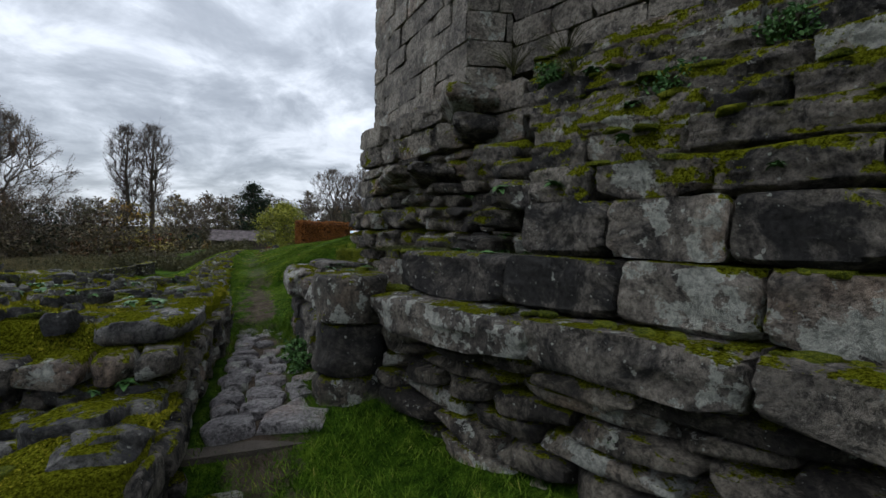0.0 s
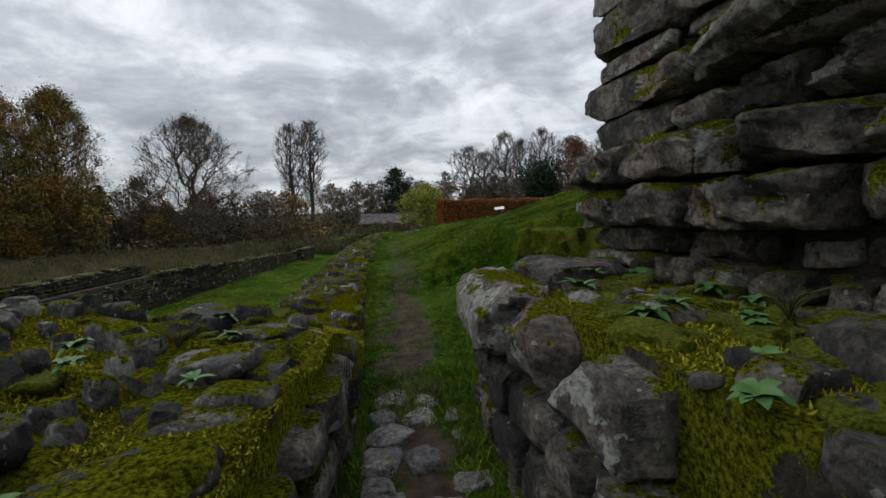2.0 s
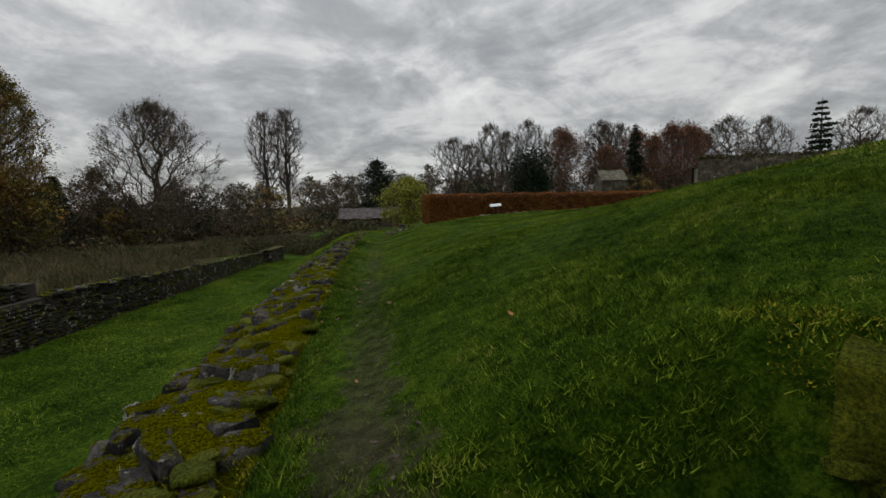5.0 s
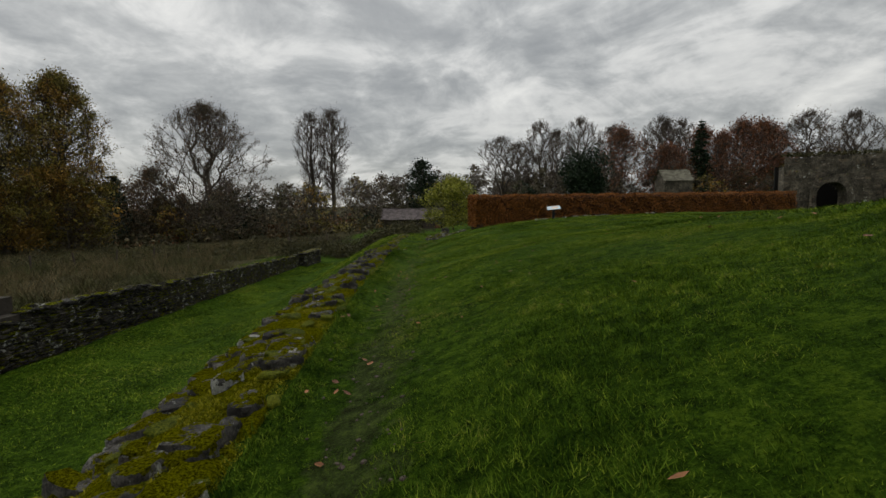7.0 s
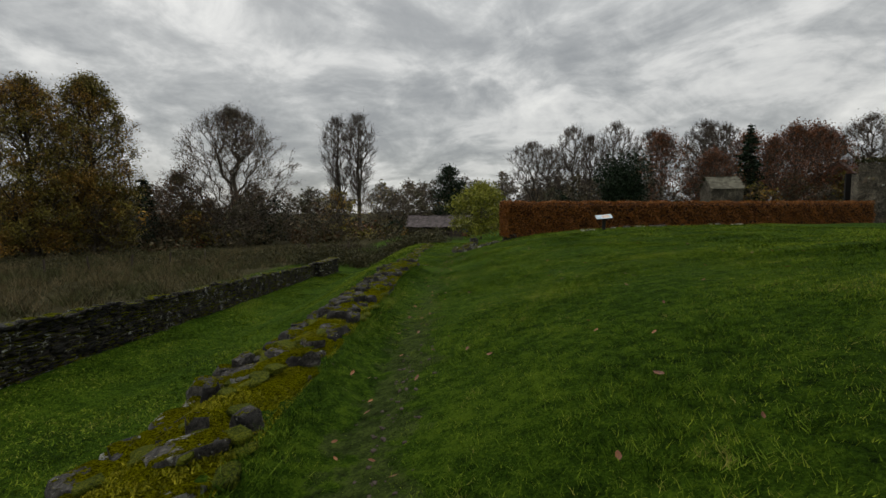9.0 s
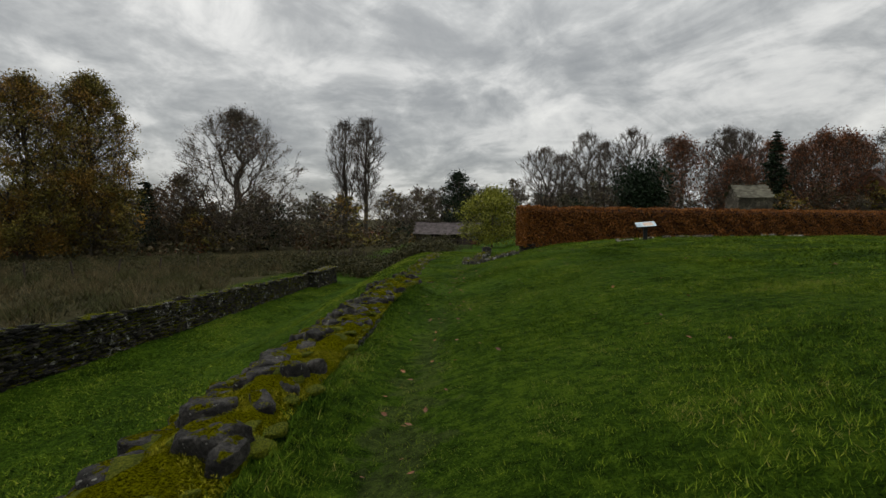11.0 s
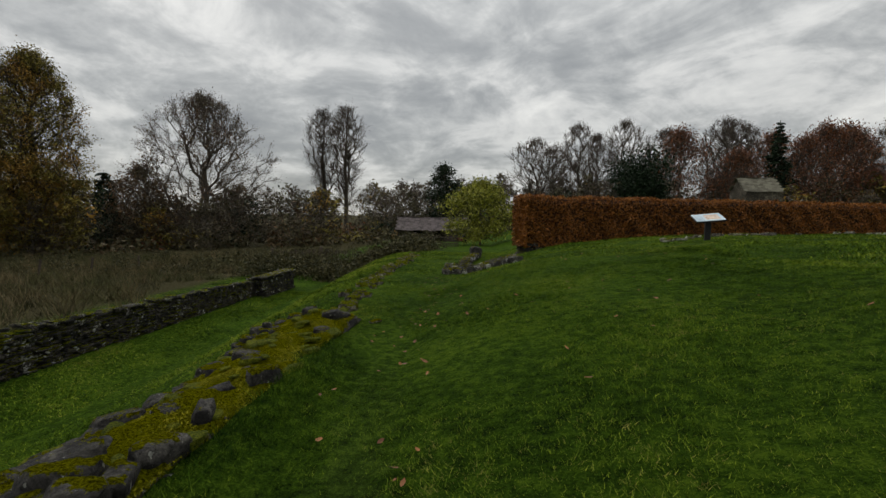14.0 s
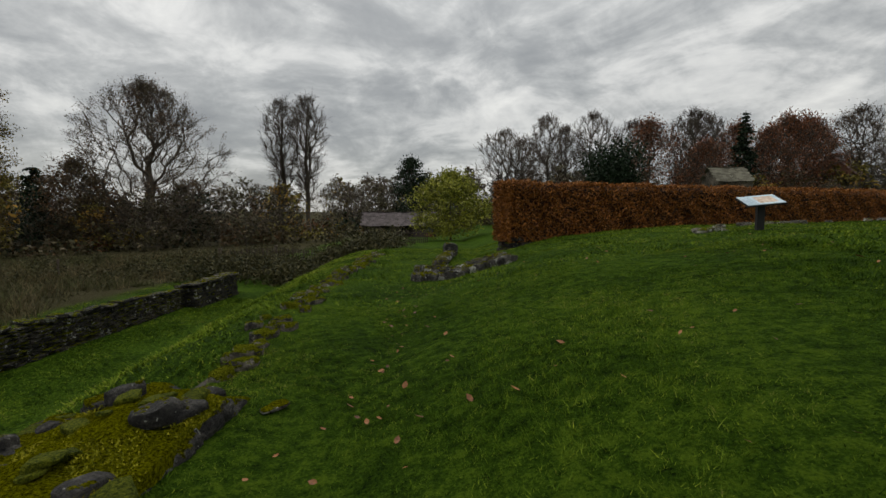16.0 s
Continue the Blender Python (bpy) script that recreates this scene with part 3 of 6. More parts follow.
    rows += courses(weathering_line(0.0, 1.24), 1.31, [0.32], (0.5, 0.8), 0.6, 19, [0.09], 0.012, 0.02, 0.9)
    set_stones(core, "plinth_block", rows, STONE_BASE, BIG)
    # back of the hollow, where the facing has fallen out
    rows = courses(weathering_line(0.78, -0.7, 1.4), 1.25, [0.12, 0.1, 0.14, 0.11, 0.13, 0.12], (0.12, 0.38), 0.4, 24, [0.0, 0.06, 0.1, 0.06, 0.12, 0.1], 0.012, 0.06, 5.0)
    set_stones(core, "rubble_stone", rows, STONE_FACE, STONES + SLABS)
    for s0, s1, back, z0, z1, mat in ((0.72, 1.25, 0.30, 1.62, 1.84, STONE_LICHEN), (0.42, 0.85, 0.42, 1.50, 1.66, STONE_LEDGE), (0.5, 1.05, 0.55, 1.86, 2.04, STONE_LEDGE), (0.2, 0.6, 0.45, 1.28, 1.42, STONE_FACE), (0.86, 1.2, 0.4, 1.28, 1.44, STONE_FACE), (-0.4, -0.05, 0.5, 1.28, 1.42, STONE_BOULDER), (0.1, 0.7, 0.75, 2.05, 2.26, STONE_LEDGE)):
        lay(core, "loose_block", mat, BOULDERS[int(s1 * 10) % 7], s0, s1, back, z0, z1, 0.45, (0.04, 0.05, 0.15))
    # mossy courses stepping back above
    z = 1.63
    for k, (back, start) in enumerate(((0.20, 1.22), (0.38, 1.05), (0.58, 0.95), (0.80, 0.7), (1.0, 0.5), (1.2, 0.35), (1.38, 0.3))):
        rows = courses(weathering_line(back, start), z, [0.23], (0.35, 0.9), 0.85, 29 + k, [0.0], 0.012, 0.05, 2.5)
        set_stones(core, "weathered_block", rows, STONE_LEDGE, BIG)
        z += 0.215
        rng = random.Random(200 + k)
        spots = []
        for i in range(30):
            p = CORNER + INTO * (back + rng.uniform(0.03, 0.2)) + WAY * rng.uniform(start, 5.4)
            spots.append((p.x, p.y, z + 0.0))
        moss_lumps(core, spots, 300 + k, 0.07, 0.22, 0.2)
    # moss and grass roots on the plinth top, the hollow and the joints
    rng = random.Random(210)
    spots = []
    for i in range(90):
        b, a = rng.choice(((rng.uniform(0.15, 0.7), rng.uniform(-0.5, 1.2)), (rng.uniform(-0.1, 0.02), rng.uniform(1.0, 4.0)), (rng.uniform(0.04, 0.12), rng.uniform(1.3, 4.5)), (rng.uniform(0.0, 0.25), rng.uniform(-0.2, 0.12))))
        p = CORNER + INTO * b + WAY * a
        spots.append((p.x, p.y, 1.29 if b > 0.14 and a > -0.4 and a < 1.25 or b > 0.03 and a > 1.3 else 0.98))
    moss_lumps(core, spots, 310, 0.05, 0.15, 0.25)


build_tower()


def build_terrace():
    """Mossy rubble shelf between the kerb and the tower foot, with its kerb stones and pillar stump."""
    plan = [(1.0, 3.8), (0.56, 4.1), (0.44, 5.2), (0.34, 6.45), (1.3, 6.95), (1.7, 7.1), (1.7, 3.8)]
    t = new("wall_terrace", finish(prism(plan, -0.4, 0.93), "wall_terrace", MOSS_RUBBLE, False))
    tagged(t, "low mossy rubble shelf behind a kerb of worn stones", "stone wall", kind="structure")
    kerb = [(1.4, 7.2), (0.36, 6.62), (0.12, 6.4), (0.32, 4.05)]
    rows = courses(kerb, -0.2, [0.3, 0.27, 0.25], (0.22, 0.5), 0.3, 41, [0.02, 0.05, 0.03], 0.02, 0.03, 3.0)
    set_stones(t, "rubble_stone", rows, STONE_BOULDER, STONES)
    for p, s, r in (((0.25, 6.16, 0.82), (0.36, 0.72, 0.36), (0.05, 0.06, 0.12)), ((0.38, 5.52, 0.78), (0.34, 0.42, 0.30), (0.04, -0.05, 0.15)),
                    ((0.72, 6.22, 0.97), (0.62, 0.36, 0.2), (0.1, 0.04, 0.35)), ((0.42, 4.95, 0.76), (0.28, 0.38, 0.26), (0.0, 0.1, 0.1)),
                    ((0.85, 5.35, 0.92), (0.3, 0.26, 0.14), (0.06, 0.0, 0.3)), ((1.1, 4.7, 0.93), (0.5, 0.4, 0.22), (0.0, 0.05, 1.2)), ((1.05, 6.6, 0.92), (0.5, 0.35, 0.2), (0.0, 0.05, 0.6))):
        ob = new("kerb_stone", dressed(BOULDERS[int(p[1] * 10) % 5], STONE_BOULDER))
        ob.parent = t
        ob.matrix_local = Matrix.LocRotScale(p, Euler(r), s)
    rng = random.Random(61)
    moss_lumps(t, [(rng.uniform(0.55, 1.3), rng.uniform(4.1, 6.6), 0.94) for _ in range(70)], 62, 0.08, 0.26, 0.3)
    rows = []
    for i in range(60):
        s = rng.uniform(0.06, 0.2)
        rows.append(Matrix.LocRotScale((rng.uniform(0.5, 1.35), rng.uniform(4.1, 6.7), 0.94), Euler((0.1, 0.1, rng.uniform(0, 3))), (s, s * 0.7, s * 0.5)))
    set_stones(t, "rubble_stone", rows, STONE_BOULDER, STONES)
    # pillar stump: worn drums
    rng = random.Random(5)
    for z0, z1, r in ((-0.2, 0.28, 0.30), (0.28, 0.70, 0.30), (0.70, 1.10, 0.305)):
        bm = bmesh.new()
        ring = 26
        lv = [0.0, 0.06, 0.2, 0.35, 0.5, 0.65, 0.8, 0.93, 1.0]
        vs = []
        for a in lv:
            row = []
            for i in range(ring):
                t2 = 2 * math.pi * i / ring
                rr = r - (0.025 if a in (0.0, 1.0) else 0.0) + 0.05 * noise.noise(Vector((math.cos(t2) * 1.6, math.sin(t2) * 1.6, z0 * 7 + a * 2))) + 0.02 * noise.noise(Vector((math.cos(t2) * 5, math.sin(t2) * 5, z0 * 7 + a * 5)))
                row.append(bm.verts.new((0.55 + rr * math.cos(t2), 3.84 + rr * math.sin(t2), z0 + (z1 - z0 - 0.008) * a)))
            vs.append(row)
        for lo, hi in zip(vs, vs[1:]):
            for i in range(ring):
                bm.faces.new((lo[i], lo[(i + 1) % ring], hi[(i + 1) % ring], hi[i]))
        bm.faces.new(vs[0][::-1])
        bm.faces.new(vs[-1])
        part("pillar_drum", bm, STONE_PILLAR, t, smooth=True).data.set_sharp_from_angle(angle=radians(40))


build_terrace()


def build_ledge():
    """Low moss-covered wall that holds the foot of the grassy mound."""
    t = new("wall_mossy_ledge", finish(prism([(1.28, 9.42), (2.2, 7.98), (2.7, 8.3), (1.75, 9.75)], -0.1, 1.02), "wall_mossy_ledge", MORTAR, False))
    tagged(t, "low retaining wall thickly covered in moss", "stone wall", kind="structure")
    a, b = Vector((1.15, 9.45)), Vector((2.2, 7.8))
    into = Vector((0.844, 0.537))
    nu, nv = 90, 46
    bm = bmesh.new()
    grid = []
    for i in range(nu + 1):
        u = i / nu
        p = a.lerp(b, u)
        row = []
        for j in range(nv + 1):
            v = j / nv
            z, d = (0.32 + 0.82 * v / 0.6, 0.03) if v < 0.6 else (1.14 + 0.10 * (v - 0.6), 0.03 + 1.5 * (v - 0.6))
            d += 0.07 * noise.noise(Vector((u * 7, z * 3, 3))) + 0.035 * noise.noise(Vector((u * 24, z * 10, d * 9)))
            if v < 0.6:
                d -= 0.05 * math.sin(math.pi * v / 0.6)
            z += 0.03 * noise.noise(Vector((u * 9, d * 8, 8))) + 0.02 * noise.noise(Vector((u * 30, d * 26, 2)))
            if v > 0.6:
                z -= 0.05 * (1 - min(1.0, (v - 0.6) / 0.08))
            e = p + into * d
            row.append(bm.verts.new((e.x, e.y, z)))
        grid.append(row)
    for r0, r1 in zip(grid, grid[1:]):
        for j in range(nv):
            bm.faces.new((r0[j], r1[j], r1[j + 1], r0[j + 1]))
    bmesh.ops.recalc_face_normals(bm, faces=bm.faces[:])
    part("moss_blanket", bm, MOSS_SOFT, t, "thick yellow-green moss", smooth=True)
    rows = courses([(1.95, 10.0), (1.24, 9.5), (2.25, 7.9)], 0.1, [0.3, 0.28, 0.26], (0.3, 0.6), 0.4, 51, [0.2, 0.2, 0.2], 0.01, 0.03, 4.0)
    set_stones(t, "mossy_stone", rows, STONE_MOSSED, STONES)
    rng = random.Random(8)
    spots = []
    for i in range(50):
        k = rng.random()
        e = a.lerp(b, k) + into * rng.uniform(-0.03, 0.02)
        spots.append((e.x, e.y, 0.5 + 0.66 * rng.random()))
    moss_lumps(t, spots, 52, 0.06, 0.13, 0.4)


STONE_MOSSED = stone_material("stone_under_thick_moss", DARK, MID, PALE, 1.75, 0.2)
build_ledge()


# ---------------------------------------------------------------- cobbled start of the path
def build_cobbles():
    rng = random.Random(3)
    base = new("path_cobbled", finish(boxed((-0.62, 3.22, -0.25), (0.16, 6.6, -0.03)), "path_cobbled", MORTAR, False))
    tagged(base, "narrow footpath of worn grey cobbles set in earth", "path", kind="structure")
    rows = []
    y = 3.35
    while y < 6.75:
        d = 0.34 if y < 3.5 else rng.uniform(0.19, 0.27)
        x = -0.56 + rng.uniform(-0.03, 0.05)
        end = (0.30 if y < 3.6 else 0.14 - 0.06 * (y - 3.5)) + rng.uniform(-0.05, 0.03)
        while x < end:
            w = rng.uniform(0.34, 0.5) if y < 3.5 else rng.uniform(0.2, 0.34)
            if not (y > 5.3 and rng.random() < 0.35):
                rows.append(Matrix.LocRotScale((x + w / 2, y + d / 2 + rng.uniform(-0.03, 0.03), -0.012 + rng.uniform(-0.012, 0.012)),
                                               Euler((rng.uniform(-0.03, 0.03), rng.uniform(-0.03, 0.03), rng.uniform(-0.45, 0.45))), ((w - 0.03) * rng.uniform(0.85, 1.05), (d - 0.02) * rng.uniform(0.85, 1.1), 0.15)))
            x += w
        y += d
    set_stones(base, "cobble", rows, STONE_COB, SLABS)
    rows = []
    for i in range(7):
        rows.append(Matrix.LocRotScale((rng.uniform(-0.5, 0.5), rng.uniform(1.6, 3.0), -0.22), Euler((0, 0, rng.uniform(0, 3))), (rng.uniform(0.2, 0.36), rng.uniform(0.2, 0.3), 0.12)))
    set_stones(base, "cobble", rows, STONE_KERB, SLABS)


build_cobbles()


# ---------------------------------------------------------------- rubble wall end on the other side of the path
def rubble_top(x, y):
    z = 0.80 + 0.10 * np.clip(-(x + 0.6), 0, 3)
    front = sm(3.35, 3.6, y)
    z = z * front + (0.42 + 0.04 * np.sin(x * 5)) * (1 - front)
    z = z * (1 - sm(6.1, 7.3, y)) + 0.40 * sm(6.1, 7.3, y)
    return z + 0.05 * np.sin(x * 6.1 + 2 * np.sin(y * 3.3)) * np.sin(y * 5.2)


def build_rubble_block():
    xs, ys = np.linspace(-4.4, -0.66, 46), np.linspace(2.25, 7.5, 60)
    me = grid_mesh("wall_rubble_end", xs, ys, MOSS_RUBBLE, lambda x, y: rubble_top(x, y) - 0.06)
    bm = bmesh.new()
    bm.from_mesh(me)
    rim = [e for e in bm.edges if e.is_boundary]
    r = bmesh.ops.extrude_edge_only(bm, edges=rim)
    for v in r["geom"]:
        if isinstance(v, bmesh.types.BMVert):
            v.co.z = -2.4 if v.co.x < -1.5 else -0.5
    bm.to_mesh(me)
    bm.free()
    t = new("wall_rubble_end", me)
    tagged(t, "broad rubble wall end topped with flat stones and moss", "stone wall", kind="structure")
    rng = random.Random(21)
    # side towards the path and the two front faces
    rows = courses([(-0.60, 3.5), (-0.58, 6.6)], -0.25, [0.24, 0.2, 0.22, 0.2], (0.2, 0.5), 0.35, 61, [0.0, 0.03, 0.0, -0.02], 0.025, 0.03, 3.0)
    rows += courses([(-0.56, 2.25), (-0.58, 3.5)], -0.3, [0.24, 0.2, 0.2], (0.25, 0.5), 0.35, 62, [0.0, 0.02, 0.0], 0.025, 0.03, 3.0)
    rows += courses([(-4.2, 3.2), (-0.6, 3.2)], 0.30, [0.19, 0.2], (0.15, 0.45), 0.4, 63, [0.05, -0.02], 0.025, 0.06, 4.0)
    rows += courses([(-4.2, 2.22), (-0.58, 2.22)], -0.35, [0.25, 0.24, 0.22], (0.25, 0.6), 0.4, 64, [0.0, 0.03, 0.0], 0.025, 0.05, 4.0)
    set_stones(t, "rubble_stone", rows, STONE_BASE, STONES)
    # flat stones lying on top
    rows, spots = [], []
    tries = 0
    while len(rows) < 290 and tries < 9000:
        tries += 1
        x, y = rng.uniform(-4.3, -0.75), rng.uniform(2.4, 7.2)
        w = 0.08 + 0.34 * rng.random() ** 1.7
        d = w * rng.uniform(0.5, 0.9)
        if any(math.hypot(x - a, y - b) < 0.42 * (w + c) for a, b, c in spots):
            continue
        spots.append((x, y, w))
        h = rng.uniform(0.08, 0.15)
        rows.append(Matrix.LocRotScale((x, y, float(rubble_top(x, y)) - 0.06 + h * 0.08), Euler((rng.uniform(-0.14, 0.14), rng.uniform(-0.14, 0.14), rng.uniform(-0.5, 0.5))), (w, d, h)))
    moss_lumps(t, [(x, y, float(rubble_top(x, y)) - 0.05) for x, y in [(rng.uniform(-3.9, -0.7), rng.uniform(2.35, 7.2)) for _ in range(230)]], 65, 0.06, 0.2, 0.24)
    # edge slabs along the path side
    for y, w, z in ((3.72, 0.62, 0.77), (4.3, 0.3, 0.72), (4.65, 0.34, 0.72), (5.1, 0.36, 0.71), (5.5, 0.3, 0.70), (5.9, 0.35, 0.68), (2.55, 0.4, 0.36), (3.05, 0.4, 0.37)):
        rows.append(Matrix.LocRotScale((-0.84 - rng.uniform(0, 0.04), y, z), Euler((rng.uniform(-0.05, 0.05), rng.uniform(-0.05, 0.05), rng.uniform(-0.15, 0.15))), (w * 0.95, w, 0.17)))
    set_stones(t, "flat_stone", rows, STONE_TOP, SLABS)


STONE_TOP = stone_material("wet_flat_rubble_stone", (0.04, 0.039, 0.040), (0.18, 0.172, 0.16), (0.36, 0.345, 0.31), 0.5, 0.6)
build_rubble_block()


# ---------------------------------------------------------------- the long low wall
def wall_top(y):
    return np.interp(y, [7.2, 8, 8.6, 13, 17.3, 21, 25.5, 28, 30.2, 30.8], [0.38, 0.46, 0.56, 0.56, 0.63, 0.55, 0.40, 0.34, 0.36, 0.06])


def wall_width(y):
    return np.interp(y, [7, 9, 24, 27.5, 30.8], [0.75, 0.9, 0.9, 0.95, 1.25])


def build_low_wall():
    ys = np.arange(7.2, 30.85, 0.09)
    us = np.linspace(0, 1, 17)
    verts, faces = [], []
    for y in ys:
        wr, w, zt = float(wall_right(y)), float(wall_width(y)), float(wall_top(y))
        row = [(wr + 0.02, y, -0.3)]
        for u in us:
            hump = 0.10 * math.sin(math.pi * min(1, u * 1.15)) - 0.16 * u
            wob = 0.02 * noise.noise(Vector((u * 25, y * 19, 2))) + 0.07 * noise.noise(Vector((u * 3, y * 2.2, 1))) + 0.035 * noise.noise(Vector((u * 9, y * 7, 4)))
            side = 0.05 * noise.noise(Vector((y * 2.5, u * 2, 9)))
            row.append((wr - w * u + side, y, zt - 0.10 + hump + wob))
        row.append((wr - w - 0.04, y, -2.6))
        verts += row
    n = len(us) + 2
    for j in range(len(ys) - 1):
        for i in range(n - 1):
            a = j * n + i
            faces.append((a, a + n, a + n + 1, a + 1))
    faces += [tuple(range(n))[::-1], tuple((len(ys) - 1) * n + i for i in range(n))]
    me = bpy.data.meshes.new("wall_low")
    me.from_pydata(verts, [], faces)
    bm = bmesh.new()
    bm.from_mesh(me)
    bmesh.ops.recalc_face_normals(bm, faces=bm.faces[:])
    bm.to_mesh(me)
    bm.free()
    me.polygons.foreach_set("use_smooth", [True] * len(faces))
    me.materials.append(MOSS_WALL)
    t = new("wall_low", me)
    tagged(t, "long low ruined wall with mossy flat coping stones", "stone wall", kind="structure")
    rng = random.Random(33)
    rows = []
    y = 7.35
    while y < 30.6:
        wr, w, zt = float(wall_right(y)), float(wall_width(y)), float(wall_top(y))
        step = rng.uniform(0.16, 0.30)
        mossed = 0.58 if 12 < y < 25 else 0.72 if y > 26.5 else 0.3
        u = rng.uniform(0.0, 0.12)
        while u < 0.97:
            sw = 0.10 + 0.28 * rng.random() ** 1.5
            if rng.random() > mossed:
                uu = u + sw / w / 2
                h = rng.uniform(0.08, 0.20)
                hump = 0.10 * math.sin(math.pi * min(1, uu * 1.15)) - 0.16 * uu
                rows.append(Matrix.LocRotScale((wr - w * uu, y + rng.uniform(-0.08, 0.08), zt - 0.10 + hump + h * rng.uniform(-0.35, 0.12)),
                                               Euler((rng.uniform(-0.12, 0.12), rng.uniform(-0.2, 0.2), rng.uniform(-0.8, 0.8))), (sw, step * rng.uniform(0.7, 1.3), h)))
            u += (sw + rng.uniform(0.0, 0.16)) / w
        # stones of the path-side face
        for z in (0.08, 0.24):
            if zt - z > 0.16:
                rows.append(Matrix.LocRotScale((wr - 0.10, y, zt - 0.14 - z), Euler((0, 0, rng.uniform(-0.1, 0.1))), (0.26, step * 1.05, 0.17)))
        # stones of the lawn-side face near its top
        rows.append(Matrix.LocRotScale((wr - w + 0.06, y, zt - 0.36 + rng.uniform(-0.05, 0.05)), Euler((0, 0, rng.uniform(-0.2, 0.2))), (rng.uniform(0.3, 0.42), step * 1.05, 0.2)))
        y += step * 0.9
    rows.sort(key=lambda m: m.translation.y)
    set_stones(t, "coping_stone", rows, STONE_WALL, SLABS, 300)
    spots = []
    for i in range(300):
        y, u = rng.uniform(7.3, 30.4), rng.uniform(0.0, 1.0)
        hump = 0.10 * math.sin(math.pi * min(1, u * 1.15)) - 0.16 * u
        spots.append((float(wall_right(y)) + 0.03 - (float(wall_width(y)) + 0.03) * u, y, float(wall_top(y)) - 0.085 + hump + rng.uniform(-0.03, 0.02)))
    spots.sort(key=lambda p: p[1])
    moss_lumps(t, spots, 66, 0.08, 0.22, 0.26)


MOSS_WALL = stone_material("mossy_wall_fill", (0.03, 0.026, 0.018), (0.06, 0.05, 0.035), (0.12, 0.10, 0.07), 1.05, 0.05, (0.185, 0.185, 0.004))
build_low_wall()


def build_footing():
    """What is left of the wall past its broken end: a line of sunk mossy stones."""
    t = new("wall_footing", finish(boxed((-2.75, 31.0, -0.6), (-2.45, 33.5, -0.12)), "wall_footing", MORTAR, False))
    tagged(t, "line of sunken mossy footing stones in the grass", "stone wall", kind="structure")
    rng = random.Random(44)
    rows = []
    y = 30.4
    while y < 47:
        cx = -2.5 - 0.028 * (y - 31) if y < 36 else -2.64 - 0.02 * (y - 36)
        for k in range(rng.choice((1, 2, 2))):
            x = cx + rng.uniform(-0.3, 0.25)
            s = rng.uniform(0.12, 0.26)
            rows.append(Matrix.LocRotScale((x, y, float(land(x, y)) + rng.uniform(-0.02, 0.03)), Euler((rng.uniform(-0.1, 0.1), rng.uniform(-0.1, 0.1), rng.uniform(0, 3))), (s, s * 0.75, 0.14)))
        y += rng.uniform(0.12, 0.3)
    set_stones(t, "footing_stone", rows, STONE_LEDGE, SLABS)
    slab = new("fallen_slab", dressed(SLABS[2], STONE_WALL))
    slab.matrix_world = Matrix.LocRotScale((-1.66, 30.35, float(land(-1.66, 30.35)) + 0.025), Euler((0.03, 0.06, -0.7)), (0.10, 0.2, 0.035))
    tagged(slab, "flat grey stone slab lying loose in grass", "stone slab")


build_footing()


def build_floor_ruin():
    t = new("ruin_floor_stones", finish(boxed((-0.7, 37.2, -0.3), (0.7, 38.4, 0.02)), "ruin_floor_stones", MORTAR, False))
    tagged(t, "small patch of mossy ruined floor stones in grass", "ruin", kind="structure")
    rng = random.Random(46)
    rows = []
    for i in range(60):
        x, y = rng.uniform(-0.95, 1.25), rng.uniform(36.9, 38.9)
        s = rng.uniform(0.16, 0.4)
        rows.append(Matrix.LocRotScale((x, y, float(land(x, y)) + 0.05), Euler((rng.uniform(-0.1, 0.1), rng.uniform(-0.1, 0.1), rng.uniform(0, 3))), (s, s * 0.7, 0.24)))
    for i in range(9):
        y = 39.5 + i * 0.55
        rows.append(Matrix.LocRotScale((-0.35 + 0.06 * i, y, float(land(-0.3, y)) + 0.14), Euler((0, 0, rng.uniform(-0.3, 0.3))), (0.4, 0.36, 0.24)))
    rows.append(Matrix.LocRotScale((0.15, 44.3, float(land(0.15, 44.3)) + 0.25), Euler((0, 0, 0.2)), (0.5, 0.45, 0.55)))
    set_stones(t, "floor_stone", rows, STONE_WALL, SLABS)
    rows = []
    t = new("ruin_stones_by_hedge", finish(boxed((5.2, 38.4, 0.4), (5.8, 38.9, 0.85)), "ruin_stones_by_hedge", MORTAR, False))
    tagged(t, "scattered low foundation stones in front of hedge", "ruin", kind="structure")
    for i in range(14):
        x = rng.uniform(5.0, 9.5) if i < 6 else rng.uniform(9, 16)
        y = 38.6 + (x - 5) * 0.28 + rng.uniform(-0.5, 0.5)
        s = rng.uniform(0.2, 0.42)
        rows.append(Matrix.LocRotScale((x, y, float(land(x, y)) + 0.0), Euler((0.05, 0.05, rng.uniform(0, 3))), (s, s * 0.7, 0.2)))
    rows.append(Matrix.LocRotScale((5.6, 37.0, float(land(5.6, 37.0)) + 0.02), Euler((0, 0, 0.2)), (0.7, 0.4, 0.14)))
    set_stones(t, "foundation_stone", rows, STONE_KERB, SLABS)


build_floor_ruin()


# ---------------------------------------------------------------- the dry-stone wall across the lawn
def far_top(y):
    return np.interp(y, [23, 26, 30, 37, 47], [-0.66, -0.78, -1.02, -1.28, -1.64])


